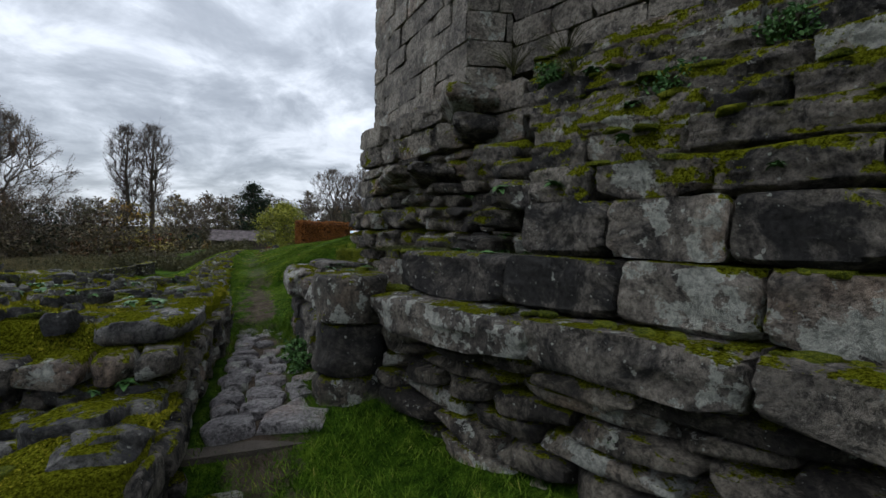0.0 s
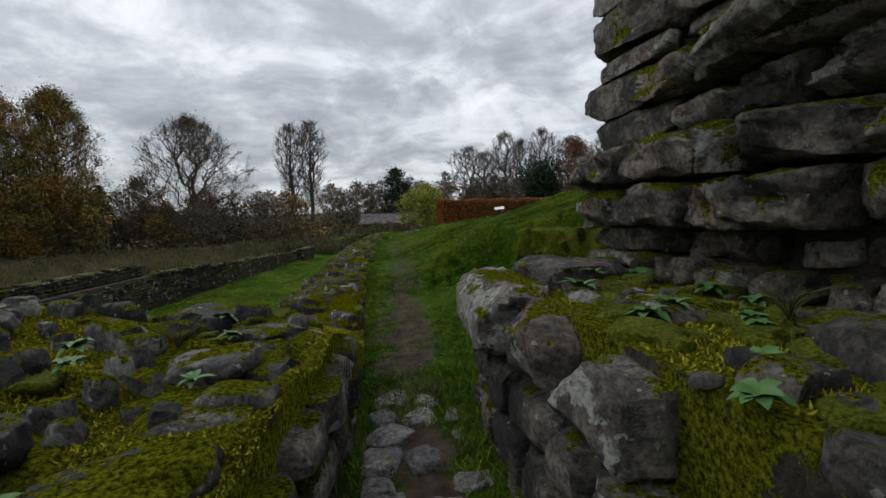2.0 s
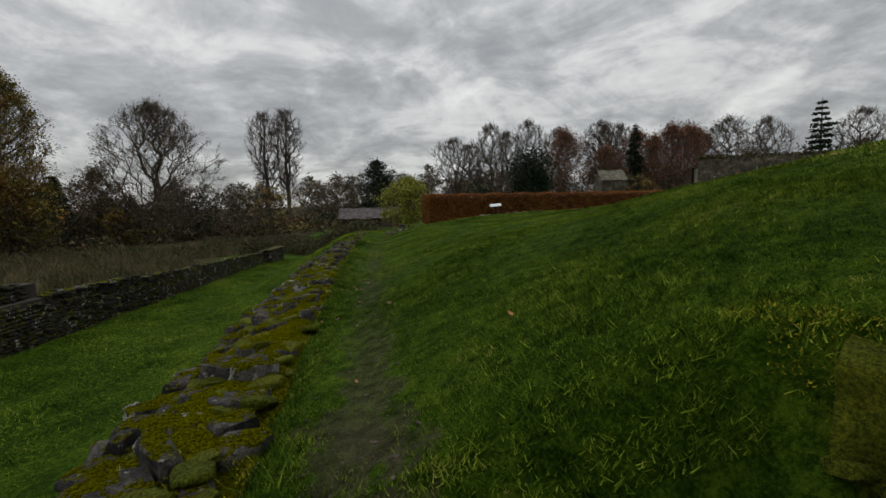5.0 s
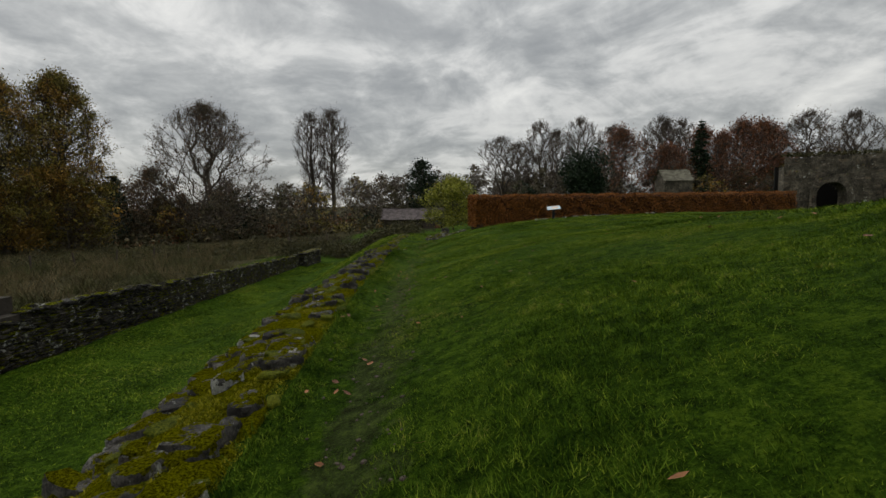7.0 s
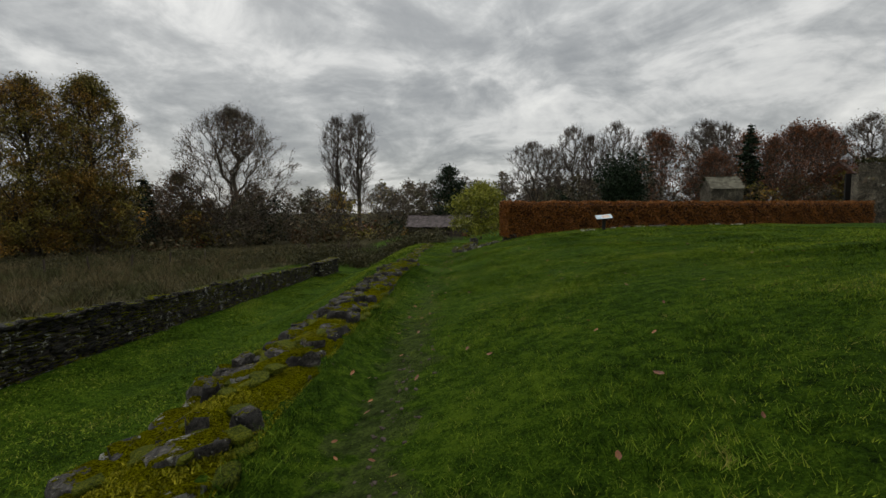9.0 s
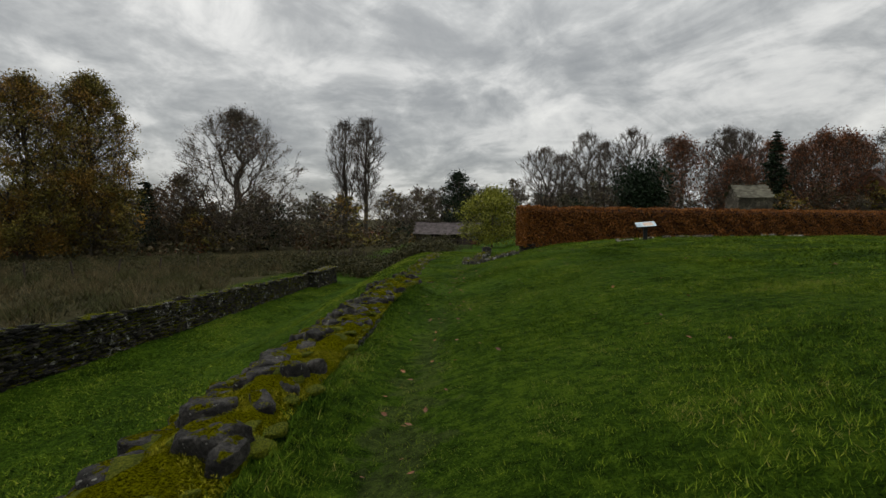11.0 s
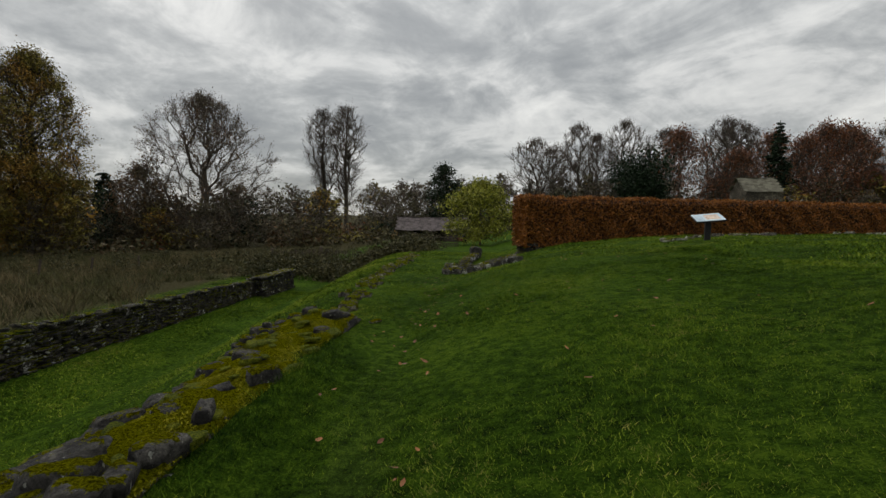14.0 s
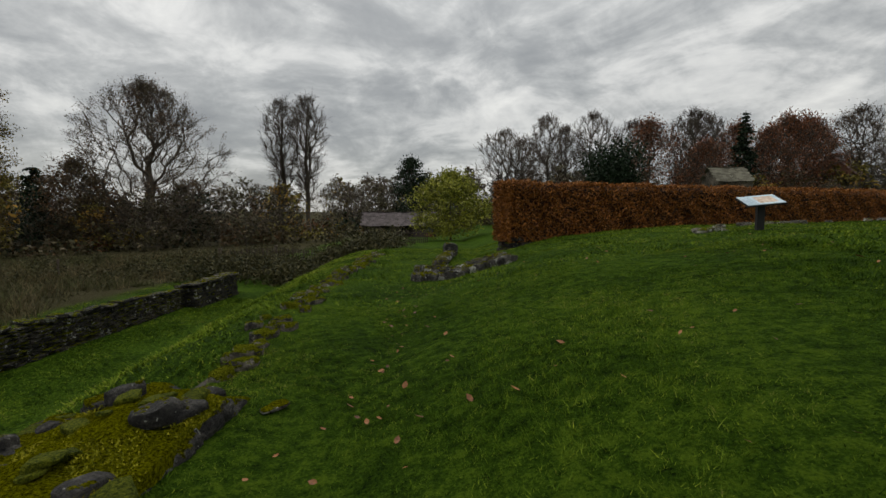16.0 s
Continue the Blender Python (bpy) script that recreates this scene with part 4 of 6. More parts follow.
def build_far_wall():
    t = new("wall_dry_stone", finish(prism([(-11.45, 0), (-11.62, 24), (-12.3, 24), (-12.3, 0)], -3.2, -0.85), "wall_dry_stone", MORTAR, False))
    tagged(t, "long dark dry-stone ruin wall bordering the sunken lawn", "stone wall", kind="structure")
    part("core_far", prism([(-11.6, 23.9), (-11.65, 47.5), (-12.3, 47.5), (-12.3, 23.9)], -3.2, -1.75), MORTAR, t)
    part("core_upper", prism([(-12.05, 0), (-12.05, 23.9), (-12.8, 23.9), (-12.8, 0)], -3.2, -0.4), MORTAR, t)
    rng = random.Random(71)
    hs = [rng.uniform(0.075, 0.13) for _ in range(26)]
    far = courses([(-11.42, 23.6), (-11.48, 47.2)], -3.15, hs, (0.16, 0.5), 0.34, 72, [0.006 * i for i in range(26)], 0.006, 0.05, 5.0)
    rng2 = random.Random(5)
    near_top = -0.98
    far = [m for m in far if m.translation.z < far_top(m.translation.y) + rng2.uniform(-0.10, 0.03)]
    hs = [rng.uniform(0.09, 0.15) for _ in range(18)]
    near = courses([(-11.30, 1.0), (-11.42, 23.6)], -3.05, hs, (0.18, 0.45), 0.3, 73, [0.006 * i for i in range(18)], 0.012, 0.03, 3.0)
    near += courses([(-11.9, 1.0), (-11.9, 23.4)], -0.95, [0.12, 0.13, 0.11, 0.13, 0.1], (0.2, 0.5), 0.35, 74, None, 0.012, 0.03, 3.0)
    rows = far + [m for m in near if m.translation.z < near_top or m.translation.x < -11.7]
    rows.sort(key=lambda m: abs(m.translation.y - 28))
    set_stones(t, "wall_stone", rows, STONE_FAR, STONES)
    # ragged top stones
    rows = []
    for line, z, sd in (([(-11.42, 23.6), (-11.5, 47.2)], None, 75), ([(-11.95, 1.0), (-11.95, 23.4)], -0.38, 78), ([(-11.36, 1.0), (-11.47, 23.4)], -0.97, 79)):
        for m in courses(line, 0, [0.13], (0.16, 0.5), 0.42, sd, None, 0.02, 0.10, 9.0, 0.28):
            y = m.translation.y
            m.translation.z = (z if z is not None else float(far_top(y)) - 0.04) + rng.uniform(-0.06, 0.06)
            rows.append(m)
    set_stones(t, "top_stone", rows, STONE_FAR, STONES)
    b = new("wall_pier_stub", finish(boxed((-12.0, 47.3, -3.2), (-11.0, 51.2, -1.6)), "wall_pier_stub", MORTAR, False))
    tagged(b, "square ruined wall stub with flat capping stones", "stone wall", kind="structure")
    rows = courses([(-12.1, 47.2), (-10.95, 47.2), (-10.95, 51.3)], -3.0, [0.16, 0.18, 0.15, 0.17, 0.18, 0.15, 0.17, 0.16, 0.14], (0.25, 0.6), 0.35, 76, None, 0.015, 0.04, 2.0)
    set_stones(b, "wall_stone", rows, STONE_FAR, STONES)
    rows = courses([(-11.2, 47.0), (-11.2, 51.3)], -1.56, [0.13], (0.5, 0.9), 0.9, 77, [-0.4], 0.02, 0.05, 3.0)
    set_stones(b, "coping_stone", rows, STONE_WALL, SLABS)


build_far_wall()


# ---------------------------------------------------------------- hedge
def hedge_line(s):
    """Front line of the clipped hedge in plan, s in metres from its free end."""
    return 2.3 + 0.928 * s, 43.6 + 0.371 * s


HEDGE_LONG, HEDGE_DEEP = 36.5, 1.2


def hedge_foot(s):
    return float(np.interp(s, [0, 1.5, 4, 8, 40], [0.62, 0.62, 0.75, 0.9, 1.0]))


def quads(centres, u, v, name, mat):
    """One mesh of many small four-cornered leaves: corners centre +- u +- v, slightly folded."""
    n = len(centres)
    fold = np.cross(u, v)
    fold /= np.maximum(np.linalg.norm(fold, axis=1, keepdims=True), 1e-9)
    f = fold * np.linalg.norm(u, axis=1, keepdims=True) * 0.35
    co = np.stack([centres - u, centres - v * 0.6 + f, centres + u, centres + v * 0.6 + f], 1).reshape(-1, 3)
    me = bpy.data.meshes.new(name)
    me.vertices.add(n * 4)
    me.vertices.foreach_set("co", co.ravel())
    me.loops.add(n * 4)
    me.loops.foreach_set("vertex_index", np.arange(n * 4))
    me.polygons.add(n)
    me.polygons.foreach_set("loop_start", np.arange(n) * 4)
    me.update(calc_edges=True)
    me.materials.append(mat)
    return me


def random_dirs(rs, n):
    d = rs.normal(size=(n, 3))
    return d / np.linalg.norm(d, axis=1, keepdims=True)


def leaf_cloud(name, centres, size, mat, rs, flat=0.0):
    n = len(centres)
    d = random_dirs(rs, n)
    if flat:
        d[:, 2] *= 1 - flat
        d /= np.linalg.norm(d, axis=1, keepdims=True)
    e = np.cross(d, random_dirs(rs, n))
    e /= np.maximum(np.linalg.norm(e, axis=1, keepdims=True), 1e-6)
    s = size * rs.uniform(0.6, 1.35, (n, 1))
    return quads(centres, d * s, e * s * 0.75, name, mat)


def build_hedge():
    rs = np.random.RandomState(17)
    h = new("beech_hedge")
    x0, y0 = hedge_line(0)
    h.location = (x0, y0, 0.6)
    tagged(h, "long clipped copper-brown beech hedge on a grassy rise", "hedge")
    ang = math.atan2(0.371, 0.928)
    bm = bmesh.new()
    prev = None
    for k in range(28):
        s = 0.15 + (HEDGE_LONG - 0.3) * k / 27
        zf = hedge_foot(s) - 0.3 - 0.6
        zt = 2.62 + 0.004 * s - 0.6
        ring = [bm.verts.new((s, d, z)) for d, z in ((0.16, zf), (0.14, zt - 0.2), (0.35, zt), (HEDGE_DEEP - 0.35, zt), (HEDGE_DEEP - 0.14, zt - 0.2), (HEDGE_DEEP - 0.16, zf))]
        if prev:
            for i in range(6):
                bm.faces.new((prev[i], prev[(i + 1) % 6], ring[(i + 1) % 6], ring[i]))
        else:
            bm.faces.new(ring)
        prev = ring
    bm.faces.new(prev[::-1])
    # solid hull under the leaves; its colour carries the inner shade
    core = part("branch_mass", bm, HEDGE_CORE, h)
    core.rotation_euler.z = ang
    # leaves on the front, the top and the free end
    n = 30000
    s = rs.uniform(0, 1, n) ** 1.25 * HEDGE_LONG
    foot = np.interp(s, [0, 1.5, 4, 8, 40], [0.62, 0.62, 0.75, 0.9, 1.0]) - 0.75
    top = 2.70 + 0.004 * s - 0.6 + 0.05 * np.sin(s * 2.1) + 0.03 * np.sin(s * 7.3)
    z = foot + (top - foot) * rs.uniform(0, 1, n)
    d = 0.10 - 0.10 * rs.uniform(0, 1, n) ** 2 + 0.05 * np.sin(s * 3.3 + z * 4) + 0.10 * np.maximum(z - top + 0.25, 0) / 0.25
    front = np.stack([s, d, z], 1)
    n = 12000
    s = rs.uniform(0, 1, n) ** 1.25 * HEDGE_LONG
    top = 2.70 + 0.004 * s - 0.6 + 0.05 * np.sin(s * 2.1) + 0.03 * np.sin(s * 7.3)
    upper = np.stack([s, rs.uniform(0.05, HEDGE_DEEP, n), top - 0.06 + 0.12 * rs.uniform(0, 1, n) ** 3], 1)
    n = 3500
    end = np.stack([0.1 - 0.12 * rs.uniform(0, 1, n), rs.uniform(0, HEDGE_DEEP, n), rs.uniform(-0.1, 2.05, n)], 1)
    lv = new("leaves", leaf_cloud("leaves", np.concatenate([front, upper, end]), 0.055, HEDGE_LEAF, rs))
    lv.parent = h
    lv.rotation_euler.z = ang
    # low stone kerb under the free end of the hedge
    t = new("wall_under_hedge", finish(prism([(2.45, 43.9), (8.9, 46.4), (8.6, 47.2), (2.2, 44.7)], -0.2, 0.55), "wall_under_hedge", MORTAR, False))
    tagged(t, "rough low stone footing beneath the hedge end", "stone wall", kind="structure")
    rows = courses([(2.0, 44.6), (2.35, 43.66), (8.9, 46.25)], 0.0, [0.24, 0.22, 0.2], (0.3, 0.7), 0.35, 91, [0, 0.04, 0.06], 0.02, 0.05, 3.0)
    set_stones(t, "footing_stone", rows, STONE_FAR, STONES)


build_hedge()


# ---------------------------------------------------------------- information lectern
def panel_material():
    """Printed panel: pale blue field with a warm picture patch and thin lines of unreadable text."""
    n = Nodes("printed_information_panel", 0.3, 0.5)
    co = n.nt.nodes.new("ShaderNodeTexCoord").outputs["Object"]
    x, y = n.axis(co, 0), n.axis(co, 1)
    field = n.ramp(n.noise(3.0, 3, 0.5, co), (0.35, (0.30, 0.42, 0.50)), (0.65, (0.52, 0.62, 0.66)))
    dx = n.math("ABSOLUTE", n.math("SUBTRACT", x, 0.08))
    inside = n.math("MULTIPLY", n.math("LESS_THAN", dx, 0.17), n.math("LESS_THAN", n.math("ABSOLUTE", y), 0.16))
    pic = n.ramp(n.noise(14, 5, 0.6, co), (0.35, (0.34, 0.20, 0.12)), (0.6, (0.60, 0.48, 0.36)))
    col = n.mix(inside, field, pic)
    bars = n.math("LESS_THAN", n.math("FRACT", n.math("MULTIPLY", y, 26.0)), 0.45)
    text = n.math("MULTIPLY", bars, n.math("LESS_THAN", n.math("ABSOLUTE", n.math("ADD", x, 0.24)), 0.10))
    return n.done(n.mix(n.math("MULTIPLY", text, 0.6), col, (0.12, 0.16, 0.2)))


def build_lectern():
    x, y = 6.05, 36.1
    z = float(land(x, y))
    e = new("information_lectern")
    e.location = (x, y, z)
    e.rotation_euler.z = radians(-8)
    tagged(e, "tilted pale blue information panel on a black post", "information sign")
    part("post", boxed((-0.07, -0.05, -0.2), (0.07, 0.05, 0.56), 0.01), PANEL_BLACK, e)
    tilt = Matrix.Translation((0, 0, 0.60)) @ Euler((radians(22), radians(-5), 0)).to_matrix().to_4x4()
    for nm, lo, hi, mat in (("backing", (-0.36, -0.25, -0.03), (0.36, 0.25, 0.0), PANEL_BLACK), ("panel", (-0.345, -0.235, 0.0), (0.345, 0.235, 0.012), panel_material())):
        ob = part(nm, boxed(lo, hi, 0.004), mat, e, "printed pale blue panel face" if nm == "panel" else "")
        ob.matrix_local = tilt
    part("bracket", boxed((-0.09, -0.04, 0.53), (0.09, 0.06, 0.585), 0.008), PANEL_BLACK, e)


build_lectern()


# ---------------------------------------------------------------- buildings
def place(ob, x, y, z, turn):
    ob.matrix_world = pose(x, y, z, 0, 0, turn)


def tiled_slope(parent, name, mat, length, run, rise, z, sign, tile=(0.55, 0.42), seed=1):
    """Rows of stone tiles up one roof slope; ridge along x, slope down along sign*y."""
    rng = random.Random(seed)
    me = {}
    bm = bmesh.new()
    box(bm, (-0.5, -0.5, -0.5), (0.5, 0.5, 0.5), 0.04)
    base = finish(bm, name, mat, False)
    L = math.hypot(run, rise)
    a = math.atan2(rise, run)
    rows = max(3, int(L / tile[1]))
    cols = max(4, int(length / tile[0]))
    for r in range(rows):
        for c in range(cols):
            s = (r + 0.5) / rows
            sag = -0.10 * math.sin(math.pi * (c + 0.5) / cols) + 0.05 * math.sin(c * 1.1 + r * 0.2)
            ob = new(name, base)
            ob.parent = parent
            ob.matrix_local = Matrix.LocRotScale((-length / 2 + (c + 0.5 + 0.5 * (r % 2) - 0.25) * length / cols, sign * (run * s), z + rise * (1 - s) + sag + rng.uniform(-0.015, 0.015)),
                                                 Euler((-sign * a + rng.uniform(-0.03, 0.03), 0, 0)), (length / cols - 0.02, L / rows * 1.25, 0.06))


def build_hut():
    """Open-fronted field shed with a sagging stone roof."""
    h = new("field_shed")
    z = float(land(-5.5, 100.5))
    base = -1.9
    place(h, -5.6, 100.5, base, -2)
    tagged(h, "old low timber shed with sagging stone tile roof", "shed")
    part("back_wall", boxed((-5.8, 2.3, -0.6), (5.8, 2.5, 2.0), 0.02), PLANK, h)
    for x in (-5.8, 5.6):
        part("end_wall", boxed((x, -1.9, -0.6), (x + 0.2, 2.3, 2.0), 0.02), PLANK, h)
    for x in (-5.5, -3.4, -1.6, 0.1, 2.0, 3.9):
        part("post", boxed((x, -1.95, -0.6), (x + 0.22, -1.75, 2.0), 0.02), PLANK, h)
    for x0, x1 in ((-5.4, -3.4), (-1.5, -0.2), (2.1, 3.9)):
        part("front_boarding", boxed((x0, -1.88, -0.4), (x1, -1.80, 1.9), 0.01), PLANK, h)
    part("eaves_beam", boxed((-5.9, -2.0, 1.85), (5.9, -1.75, 2.08), 0.02), PLANK, h)
    # added slab before the back wall paints the shade inside the shed
    part("dark_interior", boxed((-5.6, 1.9, -0.5), (5.6, 2.2, 2.0)), SHADE, h)
    roof = part("roof_boarding", prism([(-6.0, -2.4), (6.0, -2.4), (6.0, 2.8), (-6.0, 2.8)], 1.98, 2.06), PLANK, h)
    tiled_slope(h, "roof_tile", ROOF_SLATE, 12.2, 2.6, 2.1, 2.0, -1, (0.62, 0.45), 4)
    tiled_slope(h, "roof_tile", ROOF_SLATE, 12.2, 2.6, 2.1, 2.0, 1, (1.2, 0.9), 5)
    part("blue_sheet", boxed((4.2, -2.02, 0.9), (5.4, -1.97, 1.7), 0.005), CLOTH_BLUE, h, "blue plastic sheet")
    part("red_sheet", boxed((4.2, -2.02, 0.2), (5.4, -1.97, 0.88), 0.005), CLOTH_RED, h, "faded red sheet")


build_hut()


def build_barn():
    """Stone-roofed barn behind the hedge, only its upper part in sight."""
    b = new("stone_barn")
    b.matrix_world = pose(37.4, 84.0, 3.45, 0, 0, -6) @ Matrix.Diagonal((0.64, 0.64, 0.64, 1))
    tagged(b, "low stone barn with mossy stone-tiled roof behind hedge", "barn")
    part("wall", boxed((-3.3, -3.2, -6), (3.3, 3.2, 3.4), 0.03), STONE_RUIN, b)
    bm = bmesh.new()
    v = [bm.verts.new(p) for p in ((-3.3, -3.2, 3.4), (-3.3, 3.2, 3.4), (-3.3, 0, 6.1), (3.3, -3.2, 3.4), (3.3, 3.2, 3.4), (3.3, 0, 6.1))]
    for f in ((0, 2, 1), (3, 4, 5), (0, 1, 4, 3), (0, 3, 5, 2), (1, 2, 5, 4)):
        bm.faces.new([v[i] for i in f])
    part("gable", bm, STONE_RUIN, b)
    tiled_slope(b, "roof_tile", ROOF_MOSS, 7.0, 3.5, 2.9, 3.35, -1, (0.7, 0.5), 7)
    tiled_slope(b, "roof_tile", ROOF_MOSS, 7.0, 3.5, 2.9, 3.35, 1, (1.4, 1.0), 8)


def build_house():
    """Far house with a clay roof, a brick gable and a lead-capped dormer."""
    b = new("far_house")
    place(b, 75.5, 109.5, 2.0, 35)
    tagged(b, "far house with brown tiled roof and pale lead cupola", "house")
    part("wall", boxed((-5, -3.5, -2), (5, 3.5, 6.4), 0.03), STONE_RUIN, b)
    bm = bmesh.new()
    v = [bm.verts.new(p) for p in ((-5, -3.5, 6.4), (-5, 3.5, 6.4), (-5, 0, 10), (5, -3.5, 6.4), (5, 3.5, 6.4), (5, 0, 10))]
    for f in ((0, 2, 1), (3, 4, 5), (0, 1, 4, 3), (0, 3, 5, 2), (1, 2, 5, 4)):
        bm.faces.new([v[i] for i in f])
    part("gable", bm, BRICK_RED, b, "warm red brick gable")
    tiled_slope(b, "roof_tile", ROOF_RED, 10.2, 3.7, 3.8, 6.35, -1, (0.9, 0.7), 9)
    tiled_slope(b, "roof_tile", ROOF_RED, 10.2, 3.7, 3.8, 6.35, 1, (1.8, 1.4), 10)
    bm = bmesh.new()
    bmesh.ops.create_cone(bm, cap_ends=True, segments=4, radius1=1.5, radius2=0.1, depth=1.4, matrix=Matrix.Translation((0, 0, 11.2)) @ Matrix.Rotation(radians(45), 4, "Z"))
    box(bm, (-0.9, -0.9, 9.3), (0.9, 0.9, 10.55), 0.03)
    part("cupola", bm, LEAD, b, "pale lead cupola")


build_barn()
build_house()


def build_arch_ruin():
    """Roofless wall with round-headed recesses, beyond the end of the hedge."""
    r = new("ruined_arcade")
    ax, ay = 36.4, 59.4
    place(r, ax, ay, 1.0, -16)
    tagged(r, "long ruined sandstone wall with three round arched openings", "ruin")
    L, T, H = 30.0, 1.2, 5.6
    arches = ((4.2, 1.25, 1.5), (10.6, 1.3, 1.9), (16.2, 1.5, 2.1), (22.5, 1.5, 2.1))
    bm = bmesh.new()
    # wall in vertical strips so that the openings go through it
    xs = [0.0]
    for c, w, s in arches:
        xs += [c - w + 2 * w * i / 10 for i in range(11)]
    xs.append(L)
    for a, b in zip(xs, xs[1:]):
        m = (a + b) / 2
        z0 = -1.5
        for c, w, s in arches:
            if abs(m - c) < w:
                z0 = s + math.sqrt(max(0, w * w - (m - c) ** 2))
        top = H + 0.35 * noise.noise(Vector((m * 0.9, 0, 0))) - (0.9 if m < 1.5 else 0)
        box(bm, (a, 0, z0), (b, T, top))
    part("wall", bm, STONE_RUIN, r)
    # added near-black slab behind the arches stands for the shade in them
    part("passage_wall", boxed((0.5, T + 2.2, -1.5), (L, T + 2.5, H - 0.8)), SHADE, r)
    rows = courses([(0, 0), (L, 0)], -0.3, [0.3] * 19, (0.35, 0.8), 0.14, 95, None, 0.02, 0.03, 0.8)
    keep = []
    for m in rows:
        x, z = m.translation.x, m.translation.z
        hit = z > H - 0.1
        for c, w, s in arches:
            if abs(x - c) < w + 0.75 and (z < s or math.hypot(x - c, z - s) < w + 0.75):
                hit = True
        if not hit:
            m.translation.y = -0.02
            keep.append(m)
    keep.sort(key=lambda m: m.translation.x)
    set_stones(r, "wall_block", keep, STONE_RUIN, ASHLAR)
    for c, w, s in arches:
        rows = []
        for ring, (rad, d) in enumerate(((w + 0.2, 0.1), (w + 0.52, 0.02))):
            for i in range(15):
                t = math.pi * (i + 0.5) / 15
                rows.append(Matrix.LocRotScale((c + rad * math.cos(t), -d, s + rad * math.sin(t)), Euler((0, -t + math.pi / 2, 0)), (0.34 + 0.04 * ring, 0.5, 0.3)))
            for sd in (-1, 1):
                for k in range(6):
                    rows.append(Matrix.LocRotScale((c + sd * rad, -d, s - 0.2 - 0.4 * k), Euler((0, 0, 0)), (0.3, 0.5, 0.37)))
        set_stones(r, "arch_stone", rows, STONE_RUIN, ASHLAR)
    rs = np.random.RandomState(4)
    n = 2600
    top = np.stack([rs.uniform(0, L, n), rs.uniform(-0.1, T, n), H + 0.05 + 0.35 * rs.uniform(0, 1, n) ** 2], 1)
    ob = new("top_growth", leaf_cloud("top_growth", top, 0.14, BRAMBLE, rs))
    ob.parent = r
    tagged(ob, "dark green growth along the wall top")


build_arch_ruin()


# ---------------------------------------------------------------- trees
def tubes(segs, sides, name, mat):
    """Tapered tubes for a list of branch pieces (start, end, start radius, end radius)."""
    p0 = np.array([s[0] for s in segs])
    p1 = np.array([s[1] for s in segs])
    r0 = np.array([s[2] for s in segs])[:, None]
    r1 = np.array([s[3] for s in segs])[:, None]
    d = p1 - p0
    d /= np.maximum(np.linalg.norm(d, axis=1, keepdims=True), 1e-9)
    ref = np.where(np.abs(d[:, 2:3]) > 0.9, np.array([[1.0, 0, 0]]), np.array([[0, 0, 1.0]]))
    u = np.cross(d, ref)
    u /= np.linalg.norm(u, axis=1, keepdims=True)
    w = np.cross(d, u)
    n = len(segs)
    rings = []
    for p, r in ((p0, r0), (p1, r1)):
        for k in range(sides):
            a = 2 * math.pi * k / sides
            rings.append(p + r * (math.cos(a) * u + math.sin(a) * w))
    co = np.stack(rings, 1).reshape(-1, 3)
    base = np.arange(n)[:, None] * (2 * sides)
    f = []
    for k in range(sides):
        k2 = (k + 1) % sides
        f.append(np.concatenate([base + k, base + k2, base + sides + k2, base + sides + k], 1))
    f = np.stack(f, 1).reshape(-1, 4)
    me = bpy.data.meshes.new(name)
    me.vertices.add(len(co))
    me.vertices.foreach_set("co", co.ravel())
    me.loops.add(f.size)
    me.loops.foreach_set("vertex_index", f.ravel())
    me.polygons.add(len(f))
    me.polygons.foreach_set("loop_start", np.arange(len(f)) * 4)
    me.polygons.foreach_set("use_smooth", np.ones(len(f), bool))
    me.update(calc_edges=True)
    me.materials.append(mat)
    return me


CROWNS = {
    "dome": ((0, 0.12, 0.35, 0.6, 0.8, 0.93, 1), (0.45, 0.80, 1.0, 0.92, 0.66, 0.36, 0.05)),
    "fan": ((0, 0.2, 0.5, 0.75, 0.9, 1), (0.15, 0.5, 0.88, 1.0, 0.72, 0.15)),
    "plume": ((0, 0.15, 0.4, 0.65, 0.85, 1), (0.55, 0.45, 0.7, 1.0, 0.85, 0.15)),
}


